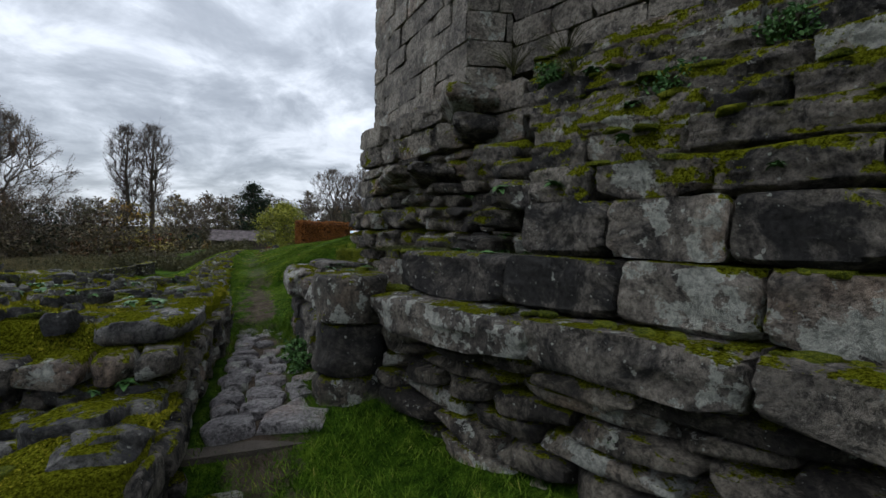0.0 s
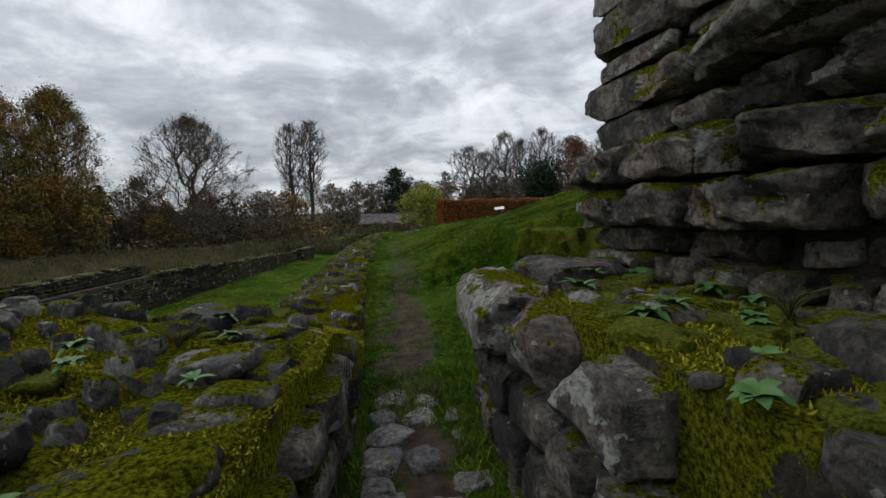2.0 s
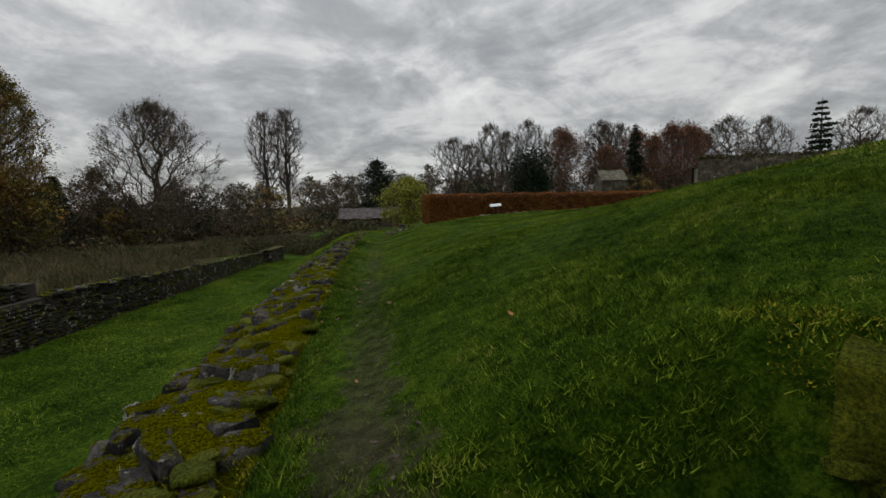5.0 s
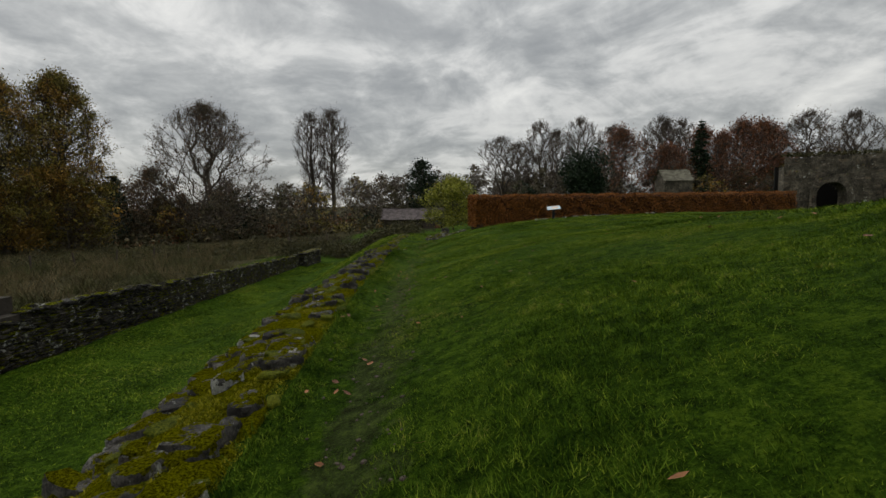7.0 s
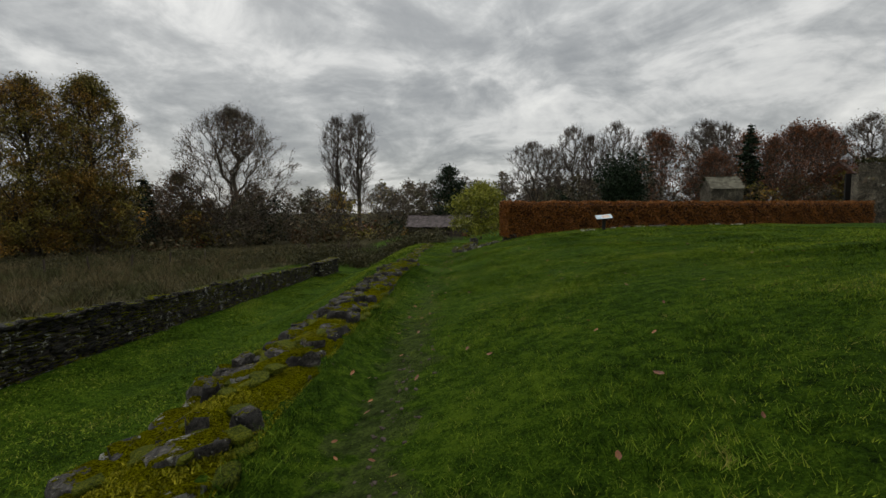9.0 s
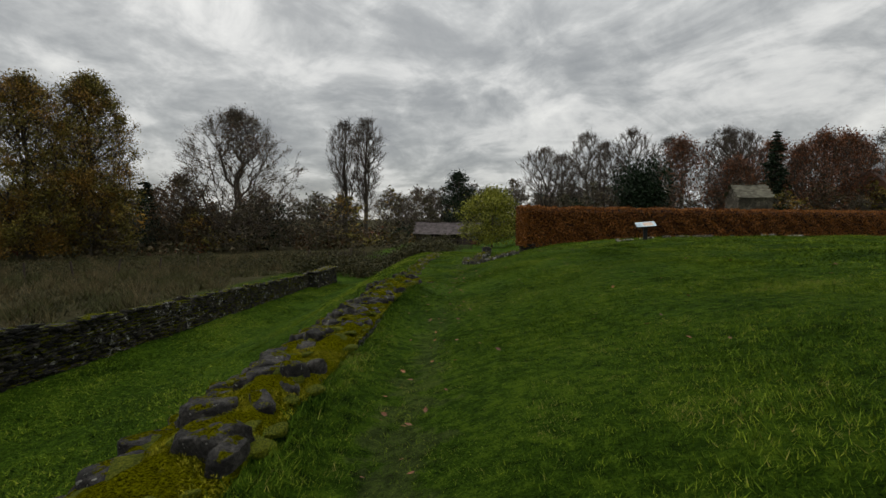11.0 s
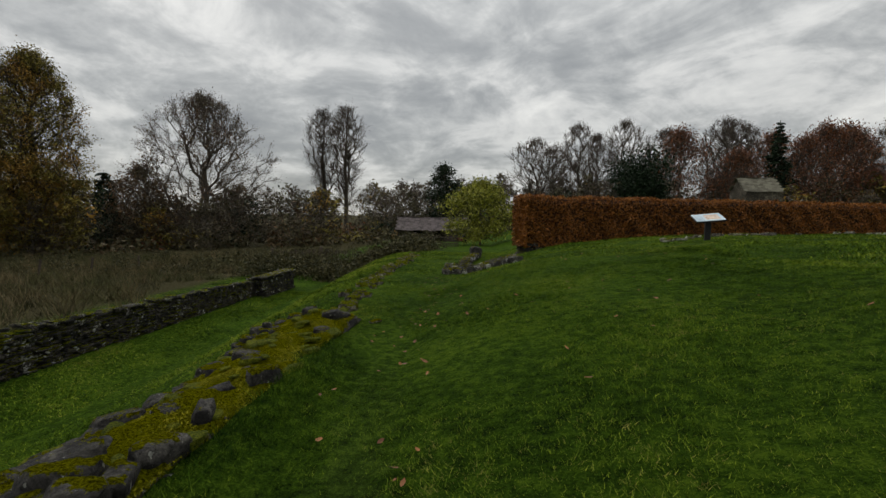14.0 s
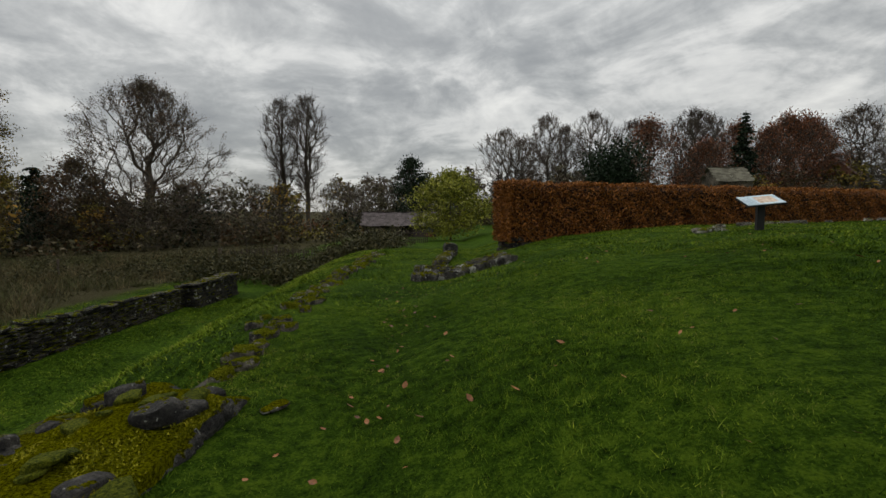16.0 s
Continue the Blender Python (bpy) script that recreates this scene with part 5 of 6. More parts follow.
def grow(seed, height, width, bole=0.15, lead=0.6, crown="dome", limbs=420, sprays=3):
    """A branching frame that fills a crown of the given outline: pieces (start, end, radii), thick then thin, and the twig ends."""
    rs = np.random.RandomState(seed)
    z0 = bole * height
    pos, par, run = [np.zeros(3)], [-1], [0.0]
    steps = 9
    for i in range(steps):
        q = np.array([rs.normal() * 0.006 * height, rs.normal() * 0.006 * height, (z0 + lead * (height - z0)) * (i + 1) / steps])
        par.append(len(pos) - 1)
        run.append(run[-1] + np.linalg.norm(q - pos[-1]))
        pos.append(q)
    t = rs.uniform(0, 1, limbs) ** 0.85
    R = np.interp(t, *CROWNS[crown]) * width / 2
    a = rs.uniform(0, 2 * np.pi, limbs)
    r = R * 0.93 * rs.uniform(0.02, 1.0, limbs) ** 0.6 * (1 + 0.10 * np.sin(a * 5 + seed) + 0.07 * np.sin(a * 9 + t * 8))
    pts = np.stack([r * np.cos(a), r * np.sin(a), z0 + t * (height - z0)], 1)
    pts = pts[np.argsort(np.linalg.norm(pts - np.array([0, 0, z0 * 0.8]), axis=1) + rs.normal(size=limbs) * 0.02 * height)]
    low = int(steps * z0 * 0.75 / (z0 + lead * (height - z0)))
    for p in pts:
        P = np.array(pos)
        d = np.linalg.norm(P - p, axis=1)
        rise = (p[2] - P[:, 2]) / np.maximum(d, 1e-9)
        cost = d * (1 + 0.9 * np.clip(0.35 - rise, 0, 2)) + 0.45 * np.array(run)
        cost[:low + 1] = 1e9
        j = int(np.argmin(cost))
        mid = (P[j] + p) / 2 + rs.normal(size=3) * d[j] * 0.03 + np.array([0, 0, -0.03 * d[j]])
        par.append(j)
        run.append(run[j] + d[j] / 2)
        pos.append(mid)
        par.append(len(pos) - 1)
        run.append(run[j] + d[j])
        pos.append(p)
    n = len(pos)
    load = np.ones(n)
    for i in range(n - 1, 0, -1):
        load[par[i]] += load[i]
    rad = 0.0008 * height * load ** 0.47
    rad[0] *= 1.35
    thick = [(tuple(pos[par[i]]), tuple(pos[i]), min(rad[par[i]], rad[i] * 1.5) if i > steps else rad[par[i]], rad[i]) for i in range(1, n)]
    thin, tips = [], []
    for i in range(steps + 2, n, 1):
        p, back = pos[i], pos[par[i]]
        way = (p - back) / max(np.linalg.norm(p - back), 1e-9)
        for k in range(sprays if load[i] < 6 else 1):
            away = p * np.array([1, 1, 0.5]) - np.array([0, 0, z0 * 0.5])
            d = way * 0.7 + 0.6 * away / max(np.linalg.norm(away), 1e-9) + rs.normal(size=3) * 0.36
            d /= np.linalg.norm(d)
            L = height * rs.uniform(0.025, 0.07)
            e = p + d * L
            thin.append((tuple(p), tuple(e), rad[i] * 0.6, 0.0))
            tips.append(e)
            for m in range(2):
                d2 = d + rs.normal(size=3) * 0.6
                d2 /= np.linalg.norm(d2)
                s0 = p + d * L * rs.uniform(0.3, 0.9)
                thin.append((tuple(s0), tuple(s0 + d2 * L * 0.7), rad[i] * 0.4, 0.0))
                tips.append(s0 + d2 * L * 0.5)
    return thick, thin, np.array(tips)


def tree(name, label, seed, height, width, leaf=None, leaves=0, leaf_size=0.3, spread=0.5, trunk_mat=None, thick=1.0, twig=0.016, category="tree", low=0.0, skirt=0, **shape):
    stems, thin, tip = grow(seed, height, width, **shape)
    stems = [(a, b, max(r0 * thick, twig * 1.3), max(r1 * thick, twig)) for a, b, r0, r1 in stems]
    thin = [(a, b, max(r0, twig), twig * 0.6) for a, b, r0, r1 in thin]
    root = new(name)
    tagged(root, label, category)
    a, b, r0, r1 = stems[0]
    stems[0] = ((a[0], a[1], -0.03 * height), b, r0 * 1.25, r1)
    ob = new("trunk", tubes(stems, 5, "trunk", trunk_mat or BARK))
    ob.parent = root
    ob = tagged(new("twig_mass", tubes(thin, 3, "twig_mass", TWIG)), kind="stuff")
    ob.parent = root
    if leaf and leaves:
        rs = np.random.RandomState(seed)
        pick = tip[rs.randint(0, len(tip), leaves)]
        pick = pick + rs.normal(size=pick.shape) * spread
        if skirt:
            # leafy lower boughs, down to near the ground
            k = 70
            up_ = rs.uniform(0.05, 0.5, k)
            out = width * rs.uniform(0.12, 0.50, k) * np.sqrt(np.clip(0.45 + up_, 0, 1))
            az = rs.uniform(0, 6.28, k)
            hub = np.stack([out * np.cos(az), out * np.sin(az), up_ * height], 1)
            more = hub[rs.randint(0, k, skirt)] + rs.normal(size=(skirt, 3)) * np.array([0.9, 0.9, 0.5])
            pick = np.concatenate([pick, more])
        pick = pick[pick[:, 2] > low]
        ob = new("crown", leaf_cloud("crown", pick, leaf_size, leaf, rs))
        ob.parent = root
    return root


def conifer(name, label, seed, height, width, layers=26, mat=None, droop=0.25, size=0.35, per=150, shape=1.0):
    rs = np.random.RandomState(seed)
    root = new(name)
    tagged(root, label, "tree")
    ob = new("trunk", tubes([((0, 0, -0.5), (0, 0, height * 0.5), height * 0.02, height * 0.012), ((0, 0, height * 0.5), (0, 0, height), height * 0.012, 0.03)], 6, "trunk", BARK))
    ob.parent = root
    pts, arms = [], []
    for k in range(layers):
        t = k / layers
        z = height * (0.08 + 0.92 * t)
        reach = width / 2 * (1 - t) ** shape * rs.uniform(0.75, 1.15) + 0.15
        m = max(4, int(9 * (1 - t)) + 3)
        for i in range(m):
            a = rs.uniform(0, 6.28)
            R = reach * rs.uniform(0.6, 1.1)
            arms.append(((0, 0, z), (R * math.cos(a), R * math.sin(a), z - droop * R), 0.05, 0.02))
            c = max(4, int(per / m * (0.3 + (1 - t))))
            s = rs.uniform(0.15, 1.0, c) ** 0.7
            pts.append(np.stack([R * s * math.cos(a), R * s * math.sin(a), z - droop * R * s ** 1.5], 1) + rs.normal(size=(c, 3)) * (0.10 + 0.10 * R) * np.array([1, 1, 0.45]))
    ob = new("limbs", tubes(arms, 3, "limbs", BARK))
    ob.parent = root
    ob = new("crown", leaf_cloud("crown", np.concatenate(pts), size, mat or LEAF_DARK, rs, 0.5))
    ob.parent = root
    return root


def bush(name, label, seed, height, width, mat, n=6000, size=0.3, lumps=9, category="bush"):
    """A dense evergreen mass: several overlapping lobes of leaves, thinner towards the outline."""
    rs = np.random.RandomState(seed)
    root = new(name)
    tagged(root, label, category)
    ob = new("trunk", tubes([((0, 0, -0.4), (0, 0, height * 0.4), height * 0.03, height * 0.015)] + [((0, 0, height * 0.25), (width * 0.28 * math.cos(i), width * 0.28 * math.sin(i), height * 0.6), height * 0.012, 0.03) for i in range(6)], 5, "trunk", BARK))
    ob.parent = root
    pts = []
    for i in range(lumps):
        a = rs.uniform(0, 6.28)
        rr = rs.uniform(0.0, 0.62) * width / 2
        zc = height * rs.uniform(0.3, 0.72)
        rad = np.array([width * 0.28, width * 0.28, height * 0.28]) * rs.uniform(0.75, 1.2)
        d = random_dirs(rs, n // lumps) * (rs.uniform(0.45, 1.05, (n // lumps, 1)))
        pts.append(np.array([rr * math.cos(a), rr * math.sin(a), zc]) + d * rad)
    pts = np.concatenate(pts)
    ob = new("crown", leaf_cloud("crown", pts[pts[:, 2] > 0.0], size, mat, rs))
    ob.parent = root
    return root


def stand(ob, x, y, turn=0.0, sink=0.2):
    ob.matrix_world = pose(x, y, float(land(x, y)) - sink, 0, 0, turn)
    return ob


def plant_trees():
    def up(x, y, top):
        return top - float(land(x, y))

    stand(tree("autumn_tree", "large half-bare lime tree with yellow-brown leaves", 3, up(-64, 78, 21.5), 15, LEAF_YELLOW, 30000, 0.17, 0.42, low=0.8, skirt=12000, bole=0.08, lead=0.75, limbs=520), -65, 78)
    stand(tree("autumn_tree", "tall yellowing lime tree with thinning golden crown", 4, up(-60, 84, 23.5), 13.5, LEAF_YELLOW, 28000, 0.17, 0.42, low=0.8, skirt=11000, bole=0.08, lead=0.75, limbs=520), -60.6, 84, 40)
    stand(tree("autumn_tree", "broad bare beech tree with a few brown leaves", 6, up(-48, 105, 23.4), 25, LEAF_BROWN, 12000, 0.15, 0.4, bole=0.1, lead=0.55, limbs=760, sprays=3, twig=0.022), -48.3, 104.7)
    stand(tree("twin_tree", "tall slender bare tree, one of two", 8, up(-31, 123.6, 25.5), 8.6, LEAF_OLIVE, 300, 0.12, 0.4, bole=0.30, lead=0.75, crown="plume", limbs=330, twig=0.022), -32.0, 123.6)
    stand(tree("twin_tree", "tall slender bare tree, one of two", 9, up(-27.4, 124, 26.4), 9.2, LEAF_OLIVE, 300, 0.12, 0.4, bole=0.26, lead=0.75, crown="plume", limbs=360, twig=0.022), -27.0, 123.9, 80)
    stand(conifer("dark_conifer", "dark green drooping conifer behind autumn trees", 12, up(-69, 106, 11.0), 10, 22, None, 0.3, 0.4, 220, 0.7), -69.2, 106.6)
    stand(tree("autumn_tree", "small rust-brown tree with dense leaves", 14, up(-56, 100, 10.2), 13, LEAF_BROWN, 7000, 0.2, 0.6, bole=0.08, limbs=260), -57, 100)
    stand(tree("oak_tree", "dense dark green oak with rounded crown", 15, up(-5.3, 130, 14.0), 9.5, LEAF_DARK, 6200, 0.27, 0.55, bole=0.15, limbs=200), -5.3, 130)
    stand(tree("apple_tree", "low spreading apple tree with yellow-green leaves", 16, up(1.4, 77.5, 6.2), 10.0, LEAF_LIME, 12000, 0.15, 0.35, bole=0.12, limbs=220, twig=0.012), 1.6, 77.6)
    stand(tree("bare_tree", "bare spreading ash tree against the sky", 17, up(13.5, 111, 16.9), 12.0, bole=0.22, lead=0.4, crown="fan", limbs=420, twig=0.02), 13.5, 111)
    tall = stand(tree("bare_tree", "tall bare woodland tree with upright branches", 18, up(25.4, 126, 22.7), 12, bole=0.2, lead=0.55, crown="fan", limbs=420, twig=0.022), 25.4, 126.7)
    for x, y, top, t, s in ((36.6, 129, 23.9, 70, 1.0), (31, 132, 21.5, 130, 0.9), (47, 108, 19.8, 200, 0.95), (41, 118, 20.0, 20, 0.9), (53, 118, 20.5, 300, 1.0), (60, 124, 22, 250, 1.0), (101, 97, 20, 160, 1.0), (92, 112, 21, 100, 1.1), (19, 122, 17, 45, 0.8)):
        c = copy_thing(tall, pose(x, y, float(land(x, y)) - 0.2, 0, 0, t))
        c.scale = (s, s, (top - float(land(x, y))) / up(25.4, 126, 22.7))
    stand(bush("holly_tree", "dense dark evergreen holly with rounded outline", 19, up(24.8, 88.6, 12.6), 11.0, LEAF_DARK, 14000, 0.2, 13, "tree"), 24.8, 88.6)
    stand(bush("yew_bush", "small dark evergreen bush beside bare trees", 20, 6.5, 5.0, LEAF_DARK, 4200, 0.22, 8), 17.0, 95)
    rust = stand(tree("autumn_tree", "rust-red beech tree with thinning leaves", 21, up(36.3, 102, 16.8), 12, LEAF_RUST, 5600, 0.18, 0.6, bole=0.12, limbs=420, twig=0.02), 36.3, 102.3)
    for x, y, top, t, s in ((64, 107, 18.6, 60, 1.0), (70, 110, 18.9, 150, 1.1), (58, 112, 18.2, 220, 0.95), (56, 101, 15.5, 10, 0.8), (78, 118, 19, 280, 1.1), (44, 99, 13, 330, 0.8)):
        c = copy_thing(rust, pose(x, y, float(land(x, y)) - 0.2, 0, 0, t))
        c.scale = (s, s, (top - float(land(x, y))) / up(36.3, 102, 16.8))
    stand(conifer("fir_tree", "dark pointed fir among bare autumn trees", 22, up(51, 100, 18.6), 6.8, 30, None, 0.15, 0.28, 200, 0.8), 51, 100.1)
    stand(tree("bare_tree", "broad-headed bare tree with brown twigs", 23, up(80, 110, 20.8), 17, LEAF_BROWN, 2500, 0.17, 0.6, bole=0.2, lead=0.4, crown="dome", limbs=460, twig=0.02), 80.5, 110)
    stand(conifer("cedar_tree", "dark layered cedar standing above the ruin", 24, up(82.3, 88.1, 21.0), 10, 18, None, 0.05, 0.34, 260, 0.75), 82.3, 88.1)
    # woods behind, countless
    rng = random.Random(9)
    kinds = [tree("wood", "x", 100 + i, 1.0, 0.75, lf, 520, 0.028, 0.035, bole=0.1, limbs=70, sprays=2, twig=0.0026) for i, lf in enumerate((LEAF_OLIVE, LEAF_BROWN, LEAF_OLIVE, LEAF_YELLOW, LEAF_OLIVE, LEAF_DARK))]
    bare = [tree("wood", "x", 120 + i, 1.0, 0.7, LEAF_OLIVE, 160, 0.024, 0.03, bole=0.15, lead=0.45, limbs=110, sprays=3, twig=0.0018) for i in range(2)]
    groups = {}
    spots = []
    for i in range(150):
        t = rng.uniform(-62, 52)
        D = rng.uniform(118, 205)
        hh = rng.uniform(11, 16) if t < 5 else rng.uniform(10, 15)
        spots.append((D * math.sin(radians(t)), 10 + D * math.cos(radians(t)), hh * D / 150))
    for i in range(46):
        t = rng.uniform(-58, -14)
        D = rng.uniform(92, 118)
        spots.append((D * math.sin(radians(t)), 10 + D * math.cos(radians(t)), rng.uniform(6.5, 10.5)))
    for i in range(26):
        spots.append((rng.uniform(8, 70), rng.uniform(88, 118), rng.uniform(5, 9)))
    for x, y, hh in spots:
        src = rng.choice(kinds + bare * 2)
        turn = rng.uniform(0, 360)
        m = np.array(pose(x, y, float(land(x, y)) - 0.3, 0, 0, turn) @ Matrix.Diagonal((hh * rng.uniform(0.9, 1.4), hh * rng.uniform(0.9, 1.4), hh, 1)))
        for ch in src.children:
            co = np.empty(len(ch.data.vertices) * 3)
            ch.data.vertices.foreach_get("co", co)
            ix = np.empty(len(ch.data.loops), int)
            ch.data.loops.foreach_get("vertex_index", ix)
            groups.setdefault(ch.data.materials[0].name, []).append((co.reshape(-1, 3) @ m[:3, :3].T + m[:3, 3], ix))
    for o in kinds + bare:
        for ch in list(o.children):
            bpy.data.objects.remove(ch)
        bpy.data.objects.remove(o)
    rs = np.random.RandomState(6)
    scrub = {LEAF_OLIVE: 0.62, LEAF_BROWN: 0.18, LEAF_DARK: 0.08, LEAF_YELLOW: 0.08, LEAF_RUST: 0.04}
    for lf, share in scrub.items():
        pts = []
        for i in range(int(520 * share)):
            t, D = radians(rs.uniform(-64, 54)), rs.uniform(92, 190)
            if t > 0.0 and D < 112:
                D += 30
            x, y = D * math.sin(t), 10 + D * math.cos(t)
            w, h = rs.uniform(2.5, 5.0), rs.uniform(2.5, 7.5) * D / 130
            q = random_dirs(rs, 130) * rs.uniform(0.4, 1.05, (130, 1)) * np.array([w, w, h * 0.6])
            q[:, 2] = np.abs(q[:, 2] + h * 0.3)
            pts.append(q + np.array([x, y, float(land(x, y))]))
        me = leaf_cloud("scrub", np.concatenate(pts), 0.42, lf, rs)
        ob = new("scrub", me)
        tagged(ob, "tangled woodland edge scrub in autumn colours", "scrub", kind="stuff")
    root = new("far_woods")
    tagged(root, "distant mixed autumn woodland with bare and leafy trees", "woods", kind="stuff")
    for mat, items in groups.items():
        k, vs, fs = 0, [], []
        for co, ix in items:
            vs.append(co)
            fs.append(ix + k)
            k += len(co)
        co, ix = np.concatenate(vs), np.concatenate(fs)
        me = bpy.data.meshes.new("woods")
        me.vertices.add(len(co))
        me.vertices.foreach_set("co", co.ravel())
        me.loops.add(len(ix))
        me.loops.foreach_set("vertex_index", ix)
        me.polygons.add(len(ix) // 4)
        me.polygons.foreach_set("loop_start", np.arange(len(ix) // 4) * 4)
        me.update(calc_edges=True)
        me.materials.append(bpy.data.materials[mat])
        ob = new("woods", me)
        ob.parent = root
        tagged(ob, kind="stuff")


plant_trees()


# ---------------------------------------------------------------- grass and small growth
def lush(x, y):
    """How well the growth does from place to place, about 0.5 to 1.6."""
    f = np.sin(x * 2.3 + 1.3 * np.sin(y * 1.1)) + np.sin(y * 1.9 + 1.7 * np.sin(x * 1.3 + 2)) + 0.8 * np.sin(x * 6.1 + 2 * np.sin(y * 4.7)) * np.sin(y * 5.3) + 0.6 * np.sin(x * 13 + 3 * np.sin(y * 9)) * np.sin(y * 11)
    return np.clip(1.0 + 0.24 * f, 0.45, 1.7)


def blades(name, label, pts, low, high, width, mat, rs, lean=0.5, category="grass"):
    """Leaning pointed blades as one mesh."""
    n = len(pts)
    h = (rs.uniform(low, high, n) * lush(pts[:, 0], pts[:, 1]))[:, None]
    a = rs.uniform(0, 2 * math.pi, n)
    side = np.stack([np.cos(a), np.sin(a), np.zeros(n)], 1)
    b = rs.uniform(0, 2 * math.pi, n)
    bend = np.stack([np.cos(b), np.sin(b), np.zeros(n)], 1) * (lean * rs.uniform(0.2, 1.0, n))[:, None] * h
    up = np.array([[0, 0, 1.0]])
    w = width * rs.uniform(0.6, 1.3, (n, 1))
    end = pts + up * h * 0.92 + bend
    co = np.stack([pts - side * w, pts + side * w, end], 1).reshape(-1, 3)
    me = bpy.data.meshes.new(name)
    me.vertices.add(n * 3)
    me.vertices.foreach_set("co", co.ravel())
    me.loops.add(n * 3)
    me.loops.foreach_set("vertex_index", np.arange(n * 3))
    me.polygons.add(n)
    me.polygons.foreach_set("loop_start", np.arange(n) * 3)
    me.update(calc_edges=True)
    me.materials.append(mat)
    ob = new(name, me)
    return tagged(ob, label, category, kind="stuff")


def scatter(rs, n, x0, x1, y0, y1, keep=None):
    x, y = rs.uniform(x0, x1, n), rs.uniform(y0, y1, n)
    if keep is not None:
        k = keep(x, y)
        x, y = x[k], y[k]
    return np.stack([x, y, land(x, y) - 0.01], 1)


def build_grass():
    rs = np.random.RandomState(77)

    def near(x, y):
        line = -0.27 - 0.042 * (y - 7)
        worn = np.abs(x - line) + 0.22 * np.sin(y * 2.3 + x * 5) * 0.6
        fade = np.clip((y - 7.5) / 8, 0, 0.7)
        free = (x > wall_right(y) + 0.02) | (y > 30)
        free &= rs.uniform(0, 1, len(x)) < np.clip((worn - 0.08) / 0.22 + fade, 0.2, 1)
        masonry = (y < 7.7) & (x > 0.2) | (y < 9.3) & ((y - 9.35) * 0.53 + (x - 1.15) * 0.85 > -0.02) & (y < 8.0)
        return free & ~masonry

    def cob(x, y):
        return ~((y > 3.2) & (y < 6.4) & (x > -0.5) & (x < 0.12 - 0.05 * (y - 3.4))) & (x < np.where(y < 3.5, 0.8 + 0.387 * (3.6 - y), 0.3)) & (x > -0.56)

    def clumps(n, per, x0, x1, y0, y1, spread):
        c = scatter(rs, n, x0, x1, y0, y1, lambda x, y: near(x, y))
        p = np.repeat(c, per, 0)
        p[:, :2] += rs.normal(size=(len(p), 2)) * spread
        p = p[(p[:, 0] > wall_right(p[:, 1]) + 0.03) | (p[:, 1] > 30.8)]
        p[:, 2] = land(p[:, 0], p[:, 1]) - 0.01
        return p

    blades("lawn_grass", "short wet green grass of the mown slope", np.concatenate([
        scatter(rs, 330000, -1.6, 4.2, 7.2, 16, near), scatter(rs, 460000, -2.8, 4.6, 16, 34, near)]), 0.012, 0.036, 0.0030, GRASS, rs, 1.3)
    blades("lawn_grass", "grass of the mown slope further off", np.concatenate([scatter(rs, 90000, 4, 12, 8, 34), scatter(rs, 110000, -6.0, 14, 34, 54)]), 0.03, 0.06, 0.009, GRASS, rs, 1.6)
    blades("grass_tufts", "tussocks of longer grass on the slope", np.concatenate([clumps(1500, 34, -1.6, 4.2, 8.0, 17, 0.045), clumps(1900, 26, -2.6, 4.6, 17, 33, 0.05)]), 0.025, 0.06, 0.0028, GRASS_LONG, rs, 1.3)
    strip = scatter(rs, 110000, -2.6, 0.2, 6.2, 29.5, lambda x, y: (x > wall_right(y) - 0.02) & (x < wall_right(y) + 0.05 + 0.28 * rs.uniform(0, 1, len(x)) ** 1.6))
    ledge = scatter(rs, 30000, 0.2, 3.2, 7.2, 12.0, lambda x, y: (rs.uniform(0, 1, len(x)) < 0.6) & ((y > 7.7) | (x < 0.3)))
    foot = scatter(rs, 52000, -0.62, 2.0, 0.5, 7.2, cob)
    blades("long_grass", "longer rank green grass along wall foot", np.concatenate([strip, foot]), 0.035, 0.095, 0.0036, GRASS_LONG, rs, 1.2)
    n = 9000
    b, a = rs.uniform(0.2, 0.72, n), rs.uniform(-0.6, 1.2, n)
    shelf = np.stack([CORNER.x + INTO.x * b + WAY.x * a, CORNER.y + INTO.y * b + WAY.y * a, np.full(n, 1.28)], 1)
    blades("shelf_grass", "short grass and litter on the earth shelf of the tower", shelf, 0.01, 0.05, 0.003, GRASS_DRY, rs, 2.0)
    blades("lawn_grass", "rank grass before the mossy ledge", ledge, 0.02, 0.05, 0.0042, GRASS, rs, 2.0)
    blades("sunken_lawn_grass", "short grass of the sunken lawn between walls", np.concatenate([scatter(rs, 210000, -11.4, -2.5, 9, 52, lambda x, y: (x < wall_right(y) - 0.85) | (y > 30)), scatter(rs, 30000, -16.5, -12.4, 6, 60)]), 0.03, 0.07, 0.011, GRASS, rs, 1.8)
    def rough(n, per, spread):
        c = scatter(rs, n, -75, -14, 12, 80, lambda x, y: x < -15 + 2.2 * np.sin(y * 0.35) - 0.04 * (y - 20))
        p = np.repeat(c, per, 0)
        p[:, :2] += rs.normal(size=(len(p), 2)) * spread
        p[:, 2] = land(p[:, 0], p[:, 1]) - 0.02
        return p

    blades("meadow_grass", "tall rough brown meadow grass gone to seed", rough(2300, 34, 0.30), 0.35, 0.95, 0.022, GRASS_DRY, rs, 1.2)
    blades("meadow_grass", "pale withered stems standing in the rough meadow", rough(420, 26, 0.22), 0.6, 1.15, 0.015, STRAW, rs, 0.7)
